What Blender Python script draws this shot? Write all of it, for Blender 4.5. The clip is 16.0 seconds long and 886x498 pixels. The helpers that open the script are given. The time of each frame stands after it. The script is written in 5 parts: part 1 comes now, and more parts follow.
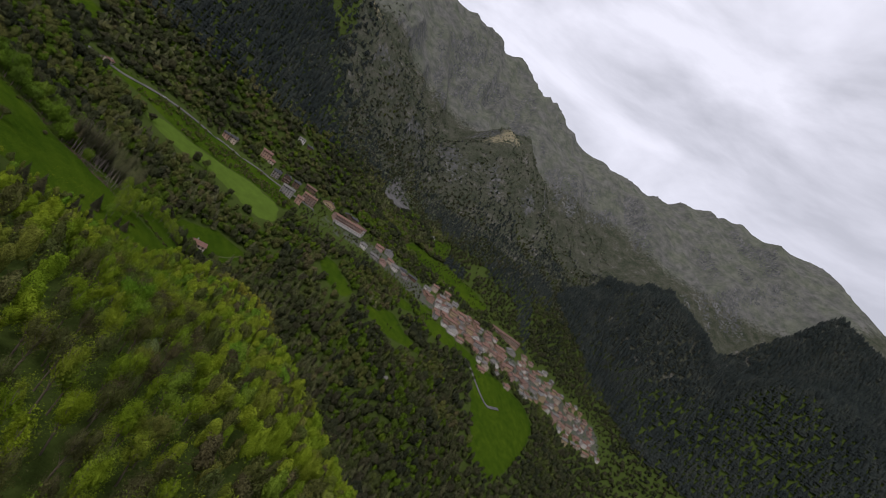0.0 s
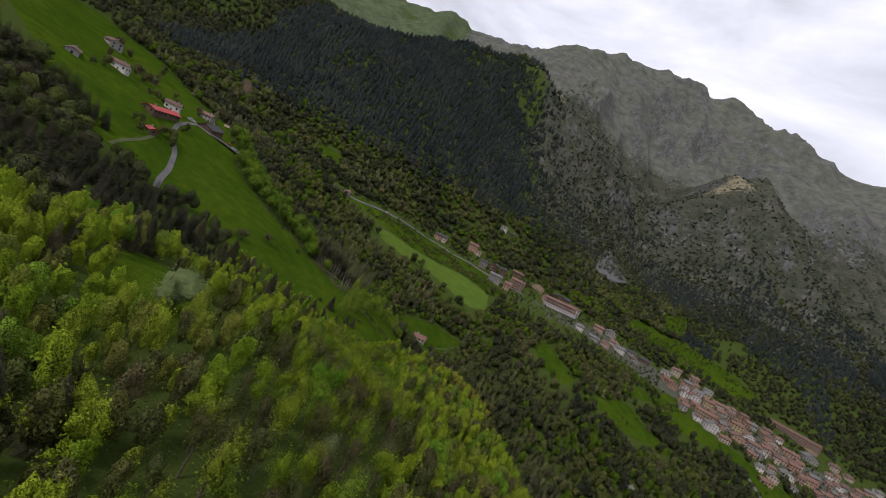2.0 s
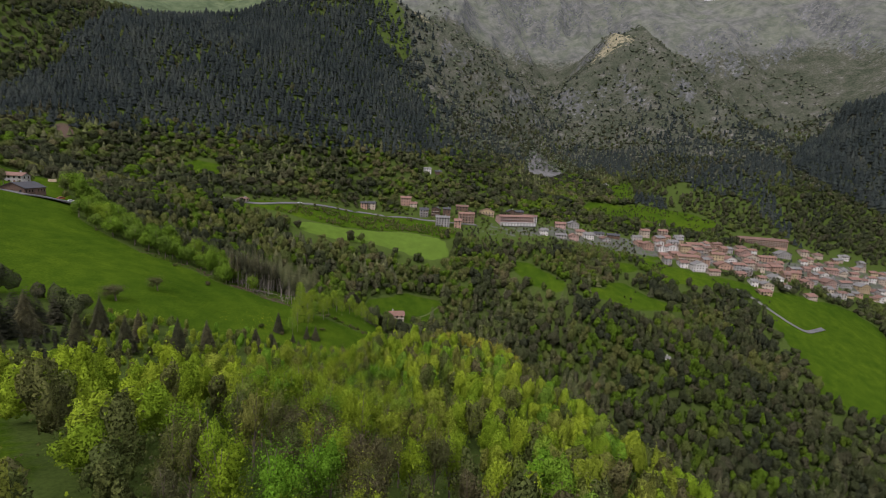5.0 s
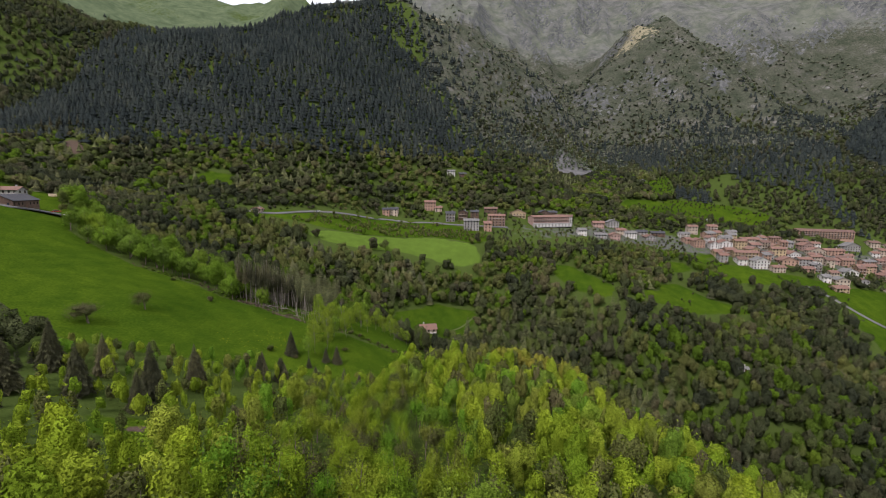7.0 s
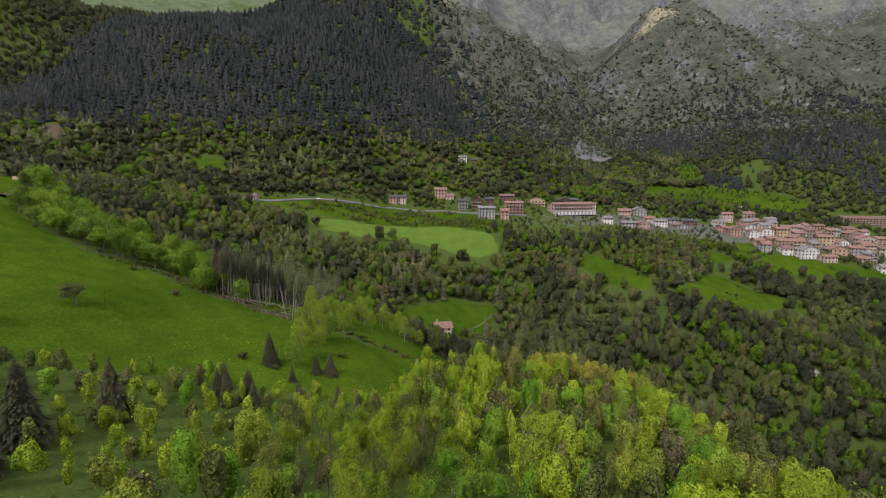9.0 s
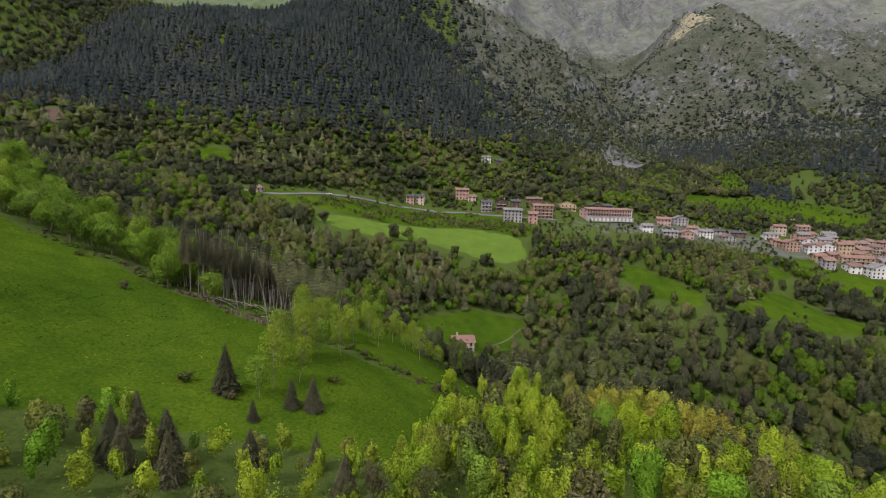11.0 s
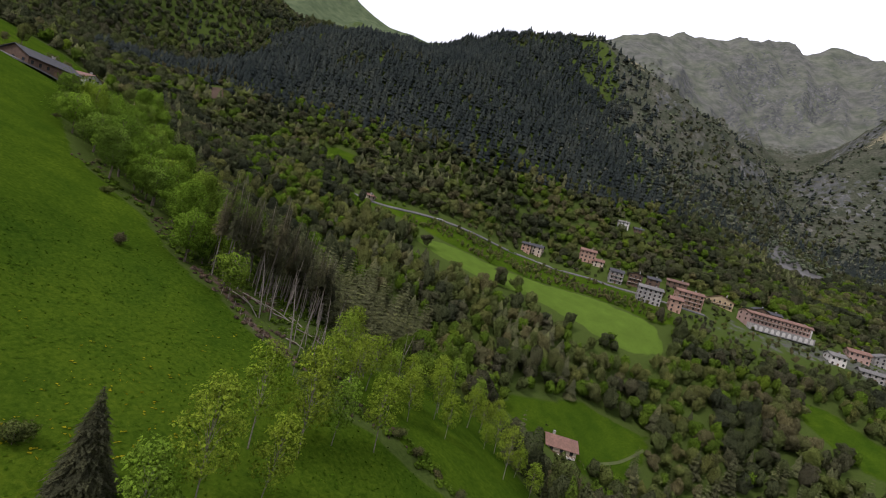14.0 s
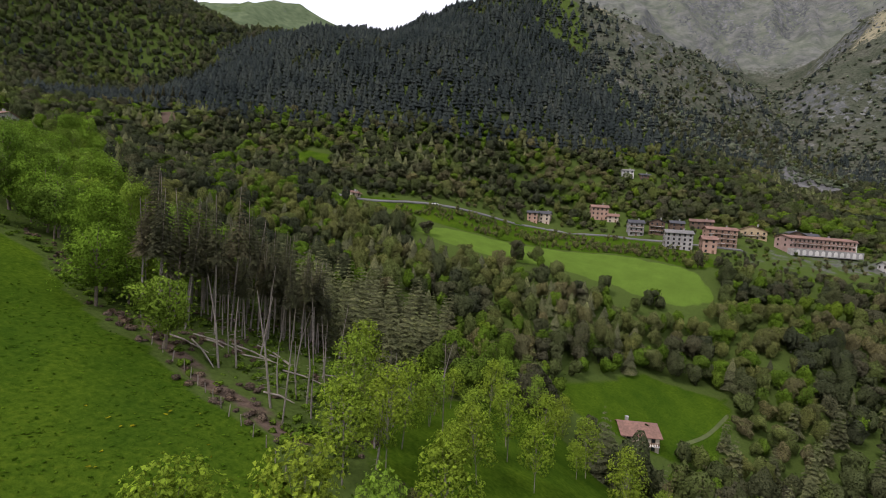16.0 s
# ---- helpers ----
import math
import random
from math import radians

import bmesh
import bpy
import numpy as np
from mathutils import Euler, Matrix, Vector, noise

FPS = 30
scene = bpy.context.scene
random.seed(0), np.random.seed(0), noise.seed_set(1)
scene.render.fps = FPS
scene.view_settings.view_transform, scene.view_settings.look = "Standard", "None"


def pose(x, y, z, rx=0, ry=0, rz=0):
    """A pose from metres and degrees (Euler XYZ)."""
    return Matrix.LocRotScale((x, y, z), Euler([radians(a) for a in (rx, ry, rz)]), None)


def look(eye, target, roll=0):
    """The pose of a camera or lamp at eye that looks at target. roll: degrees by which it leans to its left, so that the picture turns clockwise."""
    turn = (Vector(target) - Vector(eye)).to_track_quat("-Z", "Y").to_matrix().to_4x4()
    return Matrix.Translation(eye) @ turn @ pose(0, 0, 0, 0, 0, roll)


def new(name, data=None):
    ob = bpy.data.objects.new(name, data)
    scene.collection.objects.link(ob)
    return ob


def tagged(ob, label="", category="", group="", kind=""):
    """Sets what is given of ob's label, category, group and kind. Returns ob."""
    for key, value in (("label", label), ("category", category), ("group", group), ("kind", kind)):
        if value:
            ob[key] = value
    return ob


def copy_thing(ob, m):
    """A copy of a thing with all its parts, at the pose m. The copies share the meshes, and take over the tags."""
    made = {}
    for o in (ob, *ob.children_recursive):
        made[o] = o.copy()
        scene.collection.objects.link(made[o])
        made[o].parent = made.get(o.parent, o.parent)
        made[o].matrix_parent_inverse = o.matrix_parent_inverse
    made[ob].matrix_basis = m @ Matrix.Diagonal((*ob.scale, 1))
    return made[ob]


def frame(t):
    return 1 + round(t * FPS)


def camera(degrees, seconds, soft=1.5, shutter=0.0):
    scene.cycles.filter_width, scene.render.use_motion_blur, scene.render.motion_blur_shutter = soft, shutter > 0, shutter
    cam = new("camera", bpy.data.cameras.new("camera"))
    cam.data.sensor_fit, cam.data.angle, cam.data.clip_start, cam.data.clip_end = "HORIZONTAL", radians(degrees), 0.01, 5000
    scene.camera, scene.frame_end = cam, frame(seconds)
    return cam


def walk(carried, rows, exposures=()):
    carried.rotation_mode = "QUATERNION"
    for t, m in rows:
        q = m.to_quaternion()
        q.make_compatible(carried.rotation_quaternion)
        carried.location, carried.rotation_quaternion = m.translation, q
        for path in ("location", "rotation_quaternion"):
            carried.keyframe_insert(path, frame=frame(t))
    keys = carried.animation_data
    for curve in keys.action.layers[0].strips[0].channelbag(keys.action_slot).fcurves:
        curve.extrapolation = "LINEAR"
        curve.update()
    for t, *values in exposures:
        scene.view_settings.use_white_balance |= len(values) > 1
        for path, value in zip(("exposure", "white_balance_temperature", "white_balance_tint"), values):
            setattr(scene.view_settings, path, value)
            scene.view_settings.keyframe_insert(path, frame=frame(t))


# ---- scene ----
cam = camera(90.2, 16.0, 1.0)
PATH = [
    (0, (8.74, -134.71, 173.69), (46.98, -42.36, 170.64), 36.65),
    (0.5, (13.03, -129.23, 172.58), (34.29, -31.62, 167.98), 35.14),
    (1, (16.42, -123.34, 171.02), (22.44, -23.85, 162.94), 33.86),
    (1.5, (18.66, -116.34, 168.47), (9.49, -17.27, 158.44), 32.64),
    (2, (19.41, -108.55, 165.83), (8.67, -9.78, 154.49), 26.96),
    (2.5, (19.06, -100.33, 163.23), (7.25, -1.76, 151.25), 24.08),
    (3, (18.17, -91.91, 159.94), (8.4, 6.82, 147.39), 19.53),
    (3.5, (16.42, -83.29, 156.73), (12.97, 15.66, 142.71), 13.55),
    (4, (14.04, -74.27, 153.56), (16.77, 24.53, 138.33), 8.78),
    (4.2, (13.09, -70.68, 152.31), (17.6, 27.99, 136.69), 7.11),
    (6.3, (4.72, -32.99, 139.4), (7.54, 65.86, 124.55), 0.83),
    (6.5, (4.02, -29.15, 138.4), (5.94, 69.75, 123.74), 0.93),
    (7, (2.51, -19.4, 135.77), (3.15, 79.73, 122.58), 0.89),
    (7.5, (1.23, -9.52, 133.0), (1.19, 89.86, 121.88), 0.67),
    (8, (0.0, -0.0, 130.0), (-0.11, 99.01, 115.98), 0.01),
    (8.5, (-1.22, 9.33, 126.91), (-1.69, 108.25, 112.27), -0.02),
    (9, (-2.44, 18.67, 124.33), (-3.42, 117.7, 110.48), 0.37),
    (9.2, (-2.9, 22.43, 123.38), (-4.06, 121.48, 109.75), 0.57),
    (11.3, (-8.15, 61.36, 112.25), (-13.28, 160.57, 100.84), 2.24),
    (11.5, (-8.66, 64.95, 111.49), (-14.31, 164.1, 99.79), 2.4),
    (12, (-10.22, 73.64, 109.54), (-17.4, 172.86, 99.27), 4.23),
    (12.5, (-11.67, 82.13, 108.04), (-23.14, 181.3, 102.27), 9.16),
    (13, (-13.47, 90.42, 106.86), (-31.7, 188.69, 103.35), 13.72),
    (13.5, (-15.78, 98.23, 105.72), (-39.69, 195.27, 102.55), 15.68),
    (14, (-18.24, 105.53, 104.73), (-46.54, 201.38, 101.17), 15.43),
    (14.5, (-20.98, 112.39, 103.53), (-49.82, 208.02, 98.6), 11.89),
    (15, (-24.01, 119.07, 102.23), (-52.2, 214.83, 96.37), 8.61),
    (15.5, (-27.26, 125.66, 100.76), (-55.15, 221.48, 94.39), 6.97),
    (16, (-30.59, 132.29, 99.39), (-57.66, 228.41, 94.14), 4.22),
]
walk(cam, [(t, look(eye, target, roll)) for t, eye, target, roll in PATH],
     [(0, 0.12, 6250, 23), (1.5, 0.22, 6250, 23), (2.5, 0.45, 6250, 23), (4, 0.8, 6250, 23), (6.3, 1.06, 6250, 23), (9, 1.2, 6250, 23), (11.5, 1.26, 6250, 23), (12.4, 1.1, 6250, 23), (13.2, 0.87, 6250, 23), (14, 0.77, 6250, 23), (15, 0.94, 6250, 23), (16, 1.06, 6250, 23)])

# ---- light: an overcast spring sky with a veiled sun ----
SUN_EL, SUN_AZ = radians(52), radians(215)
world = bpy.data.worlds.new("world")
scene.world = world
world.use_nodes = True
wn, wl = world.node_tree.nodes, world.node_tree.links
wn.clear()
w_out, w_bg = wn.new("ShaderNodeOutputWorld"), wn.new("ShaderNodeBackground")
w_sky = wn.new("ShaderNodeTexSky")
w_sky.sky_type, w_sky.sun_disc, w_sky.sun_elevation, w_sky.sun_rotation = "NISHITA", False, SUN_EL, SUN_AZ
w_dim = wn.new("ShaderNodeVectorMath")
w_dim.operation = "SCALE"
w_dim.inputs["Scale"].default_value = 0.1
wl.new(w_sky.outputs[0], w_dim.inputs[0])
w_tc, w_map = wn.new("ShaderNodeTexCoord"), wn.new("ShaderNodeMapping")
w_map.inputs["Scale"].default_value = (1.6, 1.6, 4.5)
w_map.inputs["Rotation"].default_value = (0.2, 0.1, 0.6)
w_noise = wn.new("ShaderNodeTexNoise")
w_noise.inputs["Scale"].default_value, w_noise.inputs["Detail"].default_value = 1.5, 6
w_noise.inputs["Roughness"].default_value, w_noise.inputs["Distortion"].default_value = 0.55, 0.35
w_ramp = wn.new("ShaderNodeValToRGB")
w_ramp.color_ramp.elements[0].position, w_ramp.color_ramp.elements[0].color = 0.36, (0.59, 0.625, 0.635, 1)
w_ramp.color_ramp.elements[1].position, w_ramp.color_ramp.elements[1].color = 0.62, (0.95, 0.995, 1.01, 1)
wl.new(w_tc.outputs["Generated"], w_map.inputs[0])
wl.new(w_map.outputs[0], w_noise.inputs["Vector"])
wl.new(w_noise.outputs["Fac"], w_ramp.inputs[0])
w_mix = wn.new("ShaderNodeMix")
w_mix.data_type = "RGBA"
w_mix.inputs[0].default_value = 0.9
wl.new(w_dim.outputs[0], w_mix.inputs[6])
wl.new(w_ramp.outputs[0], w_mix.inputs[7])
wl.new(w_mix.outputs[2], w_bg.inputs[0])
w_bg.inputs[1].default_value = 0.9
wl.new(w_bg.outputs[0], w_out.inputs[0])

sun = new("sun", bpy.data.lights.new("sun", "SUN"))
sun.data.energy, sun.data.angle, sun.data.color = 1.5, radians(14), (1.0, 0.97, 0.91)
sun.matrix_world = look((0, 0, 0), (-math.sin(SUN_AZ) * math.cos(SUN_EL), -math.cos(SUN_AZ) * math.cos(SUN_EL), -math.sin(SUN_EL)))


# ---- materials ----
def material(name, rough=0.8, spec=0.3):
    m = bpy.data.materials.new(name)
    m.use_nodes = True
    b = m.node_tree.nodes["Principled BSDF"]
    b.inputs["Roughness"].default_value = rough
    b.inputs["Specular IOR Level"].default_value = spec
    return m, m.node_tree.nodes, m.node_tree.links, b


def ramp_node(nodes, stops):
    r = nodes.new("ShaderNodeValToRGB")
    e = r.color_ramp.elements
    while len(e) < len(stops):
        e.new(0.5)
    for k, (p, c) in enumerate(stops):
        e[k].position, e[k].color = p, (*c, 1)
    return r


def noise_node(nodes, links, scale, detail=4, rough=0.6, coords=None):
    n = nodes.new("ShaderNodeTexNoise")
    n.inputs["Scale"].default_value, n.inputs["Detail"].default_value, n.inputs["Roughness"].default_value = scale, detail, rough
    if coords is not None:
        links.new(coords, n.inputs["Vector"])
    return n


def mix_node(nodes, links, fac, a, b, blend="MIX"):
    m = nodes.new("ShaderNodeMix")
    m.data_type, m.blend_type = "RGBA", blend
    for sock, v in ((m.inputs[0], fac), (m.inputs[6], a), (m.inputs[7], b)):
        if isinstance(v, (int, float)):
            sock.default_value = v
        elif isinstance(v, tuple):
            sock.default_value = (*v, 1)
        else:
            links.new(v, sock)
    return m.outputs[2]


def bump(nodes, links, bsdf, height, strength, distance):
    b = nodes.new("ShaderNodeBump")
    b.inputs["Strength"].default_value, b.inputs["Distance"].default_value = strength, distance
    links.new(height, b.inputs["Height"])
    links.new(b.outputs[0], bsdf.inputs["Normal"])


def plain(name, colour, rough=0.8, vary=0.18, scale=3.0, spec=0.3, metal=0.0, bump_m=0.0):
    """A surface with stains at two scales and a little difference from thing to thing."""
    m, n, l, b = material(name, rough, spec)
    b.inputs["Metallic"].default_value = metal
    co = n.new("ShaderNodeTexCoord").outputs["Object"]
    a, c = noise_node(n, l, scale, 5, 0.65, co), noise_node(n, l, scale * 0.17, 3, 0.5, co)
    lo, hi = tuple(v * (1 - vary) for v in colour), tuple(min(1, v * (1 + vary)) for v in colour)
    r1, r2 = ramp_node(n, [(0.3, lo), (0.7, hi)]), ramp_node(n, [(0.3, (0.72, 0.72, 0.72)), (0.7, (1.12, 1.1, 1.06))])
    l.new(a.outputs[0], r1.inputs[0])
    l.new(c.outputs[0], r2.inputs[0])
    l.new(mix_node(n, l, 1.0, r1.outputs[0], r2.outputs[0], "MULTIPLY"), b.inputs["Base Color"])
    if bump_m:
        bump(n, l, b, a.outputs[0], 0.6, bump_m)
    return m


def leaf_material(name, stops, source, speckle=0.3, grain=3.0, thin=0.4, gaps=0.5):
    """Foliage: a tone for each tree (from the object or from the tree's own attribute), and a speckle from clump to clump."""
    m, n, l, b = material(name, 0.9, 0.0)
    if source == "object":
        tone = n.new("ShaderNodeObjectInfo").outputs["Random"]
    else:
        at = n.new("ShaderNodeAttribute")
        at.attribute_name = "tone"
        tone = at.outputs["Fac"]
    r = ramp_node(n, stops)
    l.new(tone, r.inputs[0])
    isl = n.new("ShaderNodeNewGeometry").outputs["Random Per Island"]
    sp = ramp_node(n, [(0.0, (1 - speckle,) * 3), (0.6, (1.0, 1.0, 1.0)), (1.0, (1 + speckle, 1 + speckle * 0.9, 1 + speckle * 0.3))])
    l.new(isl, sp.inputs[0])
    col = mix_node(n, l, 1.0, r.outputs[0], sp.outputs[0], "MULTIPLY")
    fine = noise_node(n, l, grain, 3, 0.7, n.new("ShaderNodeNewGeometry").outputs["Position"])
    leafy = ramp_node(n, [(0.34, (0.7, 0.71, 0.7)), (0.5, (1.0, 1.0, 1.0)), (0.66, (1.25, 1.24, 1.12))])
    l.new(fine.outputs[0], leafy.inputs[0])
    col = mix_node(n, l, 1.0, col, leafy.outputs[0], "MULTIPLY")
    bump(n, l, b, fine.outputs[0], 0.9, 0.9 / grain)
    l.new(col, b.inputs["Base Color"])
    tr = n.new("ShaderNodeBsdfTranslucent")
    l.new(col, tr.inputs[0])
    mx = n.new("ShaderNodeMixShader")
    mx.inputs[0].default_value = thin
    l.new(b.outputs[0], mx.inputs[1])
    l.new(tr.outputs[0], mx.inputs[2])
    # gaps between the leaves, through which one sees into the crown
    lace = noise_node(n, l, grain * 1.3, 2, 0.6, n.new("ShaderNodeNewGeometry").outputs["Position"])
    cut = ramp_node(n, [(gaps - 0.03, (0, 0, 0)), (gaps + 0.03, (1, 1, 1))])
    l.new(lace.outputs[0], cut.inputs[0])
    clear = n.new("ShaderNodeBsdfTransparent")
    leafage = n.new("ShaderNodeMixShader")
    l.new(cut.outputs[0], leafage.inputs[0])
    l.new(clear.outputs[0], leafage.inputs[1])
    l.new(mx.outputs[0], leafage.inputs[2])
    l.new(leafage.outputs[0], n["Material Output"].inputs[0])
    return m


SPRING = [(0.0, (0.11, 0.186, 0.0144)), (0.16, (0.196, 0.26, 0.0164)), (0.3, (0.139, 0.219, 0.0154)), (0.46, (0.213, 0.279, 0.0206)), (0.6, (0.17, 0.214, 0.0226)), (0.72, (0.141, 0.145, 0.0361)), (0.84, (0.106, 0.222, 0.0164)), (1.0, (0.186, 0.25, 0.0309))]
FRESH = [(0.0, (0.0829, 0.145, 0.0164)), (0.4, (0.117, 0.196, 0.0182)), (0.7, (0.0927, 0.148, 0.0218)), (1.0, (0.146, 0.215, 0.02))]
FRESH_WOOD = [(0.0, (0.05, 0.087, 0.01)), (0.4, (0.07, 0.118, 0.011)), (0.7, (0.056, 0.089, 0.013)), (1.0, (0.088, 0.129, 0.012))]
# Gully, far spruce and shrub stops carry extra blue, painted in for distance haze
GULLY = [(0.0, (0.0304, 0.0357, 0.0219)), (0.2, (0.0401, 0.0458, 0.0239)), (0.4, (0.0484, 0.0574, 0.0239)), (0.55, (0.0554, 0.0523, 0.0318)), (0.68, (0.0519, 0.0606, 0.0249)), (0.84, (0.0608, 0.0765, 0.0239)), (1.0, (0.0827, 0.0994, 0.0259))]
BROWN = [(0.0, (0.065, 0.0709, 0.036)), (0.5, (0.091, 0.0945, 0.048)), (1.0, (0.122, 0.135, 0.057))]
OLIVE = [(0.0, (0.0745, 0.0798, 0.0297)), (0.25, (0.106, 0.113, 0.033)), (0.5, (0.0745, 0.0949, 0.0281)), (0.7, (0.11, 0.0987, 0.0454)), (0.85, (0.0862, 0.0798, 0.0413)), (1.0, (0.098, 0.125, 0.0314))]
HAZY_DARK = [(0.0, (0.0231, 0.0294, 0.0281)), (0.5, (0.0307, 0.0377, 0.035)), (1.0, (0.0423, 0.0489, 0.042))]
SHRUB = [(0.0, (0.0966, 0.102, 0.0723)), (0.35, (0.0856, 0.109, 0.0668)), (0.7, (0.138, 0.136, 0.1)), (1.0, (0.117, 0.15, 0.0835))]
M_SPRING, M_SPRING_F = leaf_material("spring_leaves", SPRING, "object", 0.2, 5.0, 0.25, 0.48), leaf_material("spring_leaves_wood", SPRING, "attribute", 0.2, 3.2, 0.15, 0.48)
M_BUD_F = leaf_material("yellow_buds_wood", [(0.0, (0.17, 0.15, 0.03)), (0.5, (0.21, 0.195, 0.03)), (1.0, (0.2, 0.22, 0.03))], "attribute", 0.2, 3.2, 0.15, 0.46)
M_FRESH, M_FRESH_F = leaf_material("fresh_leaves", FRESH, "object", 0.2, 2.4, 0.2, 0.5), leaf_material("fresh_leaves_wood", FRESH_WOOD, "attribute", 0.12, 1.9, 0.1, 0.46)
M_OLIVE, M_OLIVE_F = leaf_material("opening_leaves", OLIVE, "object", 0.2, 5.0, 0.25, 0.5), leaf_material("opening_leaves_wood", OLIVE, "attribute", 0.2, 2.2, 0.15, 0.48)
BLACK = [(0.0, (0.0555, 0.058, 0.0331)), (0.5, (0.077, 0.0774, 0.0414)), (1.0, (0.108, 0.0981, 0.0553))]
DEEP = [(0.0, (0.03, 0.033, 0.022)), (0.5, (0.042, 0.043, 0.028)), (1.0, (0.058, 0.054, 0.034))]
M_DEEP_F = leaf_material("deep_spruce_needles_wood", DEEP, "attribute", 0.3, 2.5, 0.2, 0.42)
M_BIRCH = leaf_material("birch_leaves", [(0.0, (0.16, 0.235, 0.022)), (0.6, (0.19, 0.25, 0.026)), (1.0, (0.15, 0.245, 0.028))], "object", 0.3, 5.0, 0.35, 0.45)
M_NEEDLE, M_NEEDLE_F = leaf_material("spruce_needles", BLACK, "object", 0.3, 6.0, 0.3, 0.44), leaf_material("spruce_needles_wood", HAZY_DARK, "attribute", 0.2, 1.6, 0.1, 0.42)
M_DEAD_F = leaf_material("dead_twigs", [(0.0, (0.06, 0.042, 0.03)), (0.6, (0.095, 0.07, 0.052)), (1.0, (0.13, 0.10, 0.078))], "attribute", 0.3, 5.0, 0.1, 0.46)
M_BROWN_F = leaf_material("brownish_needles_wood", BROWN, "attribute", 0.3, 2.5, 0.2, 0.44)
M_GULLY_F = leaf_material("gully_leaves_wood", GULLY, "attribute", 0.12, 1.8, 0.1, 0.46)
M_SHRUB_F = leaf_material("shrub_leaves", SHRUB, "attribute", 0.2, 0.9, 0.1, 0.42)
M_PALE = leaf_material("pale_blossom_leaves", [(0.0, (0.17, 0.23, 0.085)), (1.0, (0.20, 0.25, 0.105))], "object", 0.2, 4.0, 0.25, 0.47)
M_BARK = plain("bark", (0.13, 0.105, 0.08), 0.9, 0.35, 6, 0.2)
M_PALEBARK = plain("pale_bark", (0.195, 0.168, 0.142), 0.85, 0.45, 4, 0.2)


def ground_material():
    """Land cover from soft masks: meadow grass, woodland floor, dry turf and rock, bare earth."""
    m, n, l, b = material("land", 1.0, 0.0)
    geo = n.new("ShaderNodeNewGeometry").outputs["Position"]
    fine, mid, big = noise_node(n, l, 1.6, 8, 0.75, geo), noise_node(n, l, 0.12, 5, 0.6, geo), noise_node(n, l, 0.014, 5, 0.6, geo)

    def mask(name, wob):
        at = n.new("ShaderNodeAttribute")
        at.attribute_name = name
        s = n.new("ShaderNodeMath")
        s.operation = "MULTIPLY_ADD"
        l.new(mid.outputs[0], s.inputs[0])
        s.inputs[1].default_value = wob
        l.new(at.outputs["Fac"], s.inputs[2])
        r = ramp_node(n, [(0.42 + wob / 2, (0, 0, 0)), (0.58 + wob / 2, (1, 1, 1))])
        l.new(s.outputs[0], r.inputs[0])
        return r.outputs[0]

    def tex(src, stops):
        r = ramp_node(n, stops)
        l.new(src.outputs[0], r.inputs[0])
        return r.outputs[0]

    floor_c = tex(fine, [(0.3, (0.03, 0.046, 0.01)), (0.7, (0.058, 0.082, 0.018))])
    grass = mix_node(n, l, 1.0, tex(fine, [(0.3, (0.016, 0.036, 0.003)), (0.46, (0.031, 0.061, 0.005)), (0.56, (0.04, 0.072, 0.006)), (0.68, (0.057, 0.089, 0.008)), (0.8, (0.15, 0.14, 0.012))]), mix_node(n, l, 1.0, tex(mid, [(0.3, (0.72, 0.78, 0.8)), (0.7, (1.22, 1.12, 1.0))]), tex(big, [(0.35, (0.8, 0.85, 0.85)), (0.65, (1.2, 1.12, 1.0))]), "MULTIPLY"), "MULTIPLY")
    hay = mix_node(n, l, 1.0, tex(fine, [(0.25, (0.05, 0.09, 0.013)), (0.75, (0.085, 0.128, 0.021))]), tex(mid, [(0.3, (0.85, 0.85, 0.8)), (0.7, (1.1, 1.1, 1.0))]), "MULTIPLY")
    wide_n = noise_node(n, l, 0.035, 7, 0.68, geo)
    spots = noise_node(n, l, 0.3, 4, 0.6, geo)
    # scrub: brown-green, with some blue haze mixed into the colour
    scrub = mix_node(n, l, 1.0, tex(wide_n, [(0.36, (0.038, 0.045, 0.029)), (0.5, (0.06, 0.064, 0.044)), (0.6, (0.077, 0.076, 0.058)), (0.72, (0.165, 0.16, 0.148))]), tex(spots, [(0.36, (0.6, 0.63, 0.6)), (0.55, (1.0, 1.0, 1.0)), (0.75, (1.22, 1.18, 1.14))]), "MULTIPLY")
    pale = tex(mid, [(0.3, (0.14, 0.13, 0.075)), (0.7, (0.23, 0.20, 0.13))])
    # turf: dry grass, greyed and blued in its colour to imitate haze
    turf = mix_node(n, l, tex(big, [(0.4, (0, 0, 0)), (0.62, (1, 1, 1))]), tex(wide_n, [(0.35, (0.066, 0.069, 0.06)), (0.65, (0.13, 0.13, 0.115))]), tex(wide_n, [(0.35, (0.068, 0.078, 0.056)), (0.65, (0.125, 0.13, 0.10))]))
    wav = n.new("ShaderNodeTexNoise")
    wav.inputs["Scale"].default_value, wav.inputs["Detail"].default_value = 0.06, 8
    wav.inputs["Roughness"].default_value = 0.72
    st = n.new("ShaderNodeMapping")
    st.inputs["Scale"].default_value = (1, 1, 0.35)
    l.new(geo, st.inputs[0])
    l.new(st.outputs[0], wav.inputs["Vector"])
    rock = tex(wav, [(0.34, (0.045, 0.049, 0.046)), (0.52, (0.085, 0.087, 0.083)), (0.72, (0.18, 0.178, 0.17))])
    earth = tex(fine, [(0.3, (0.05, 0.034, 0.024)), (0.7, (0.11, 0.08, 0.06))])
    paved = tex(spots, [(0.4, (0.06, 0.062, 0.05)), (0.5, (0.095, 0.092, 0.085)), (0.58, (0.055, 0.075, 0.028))])
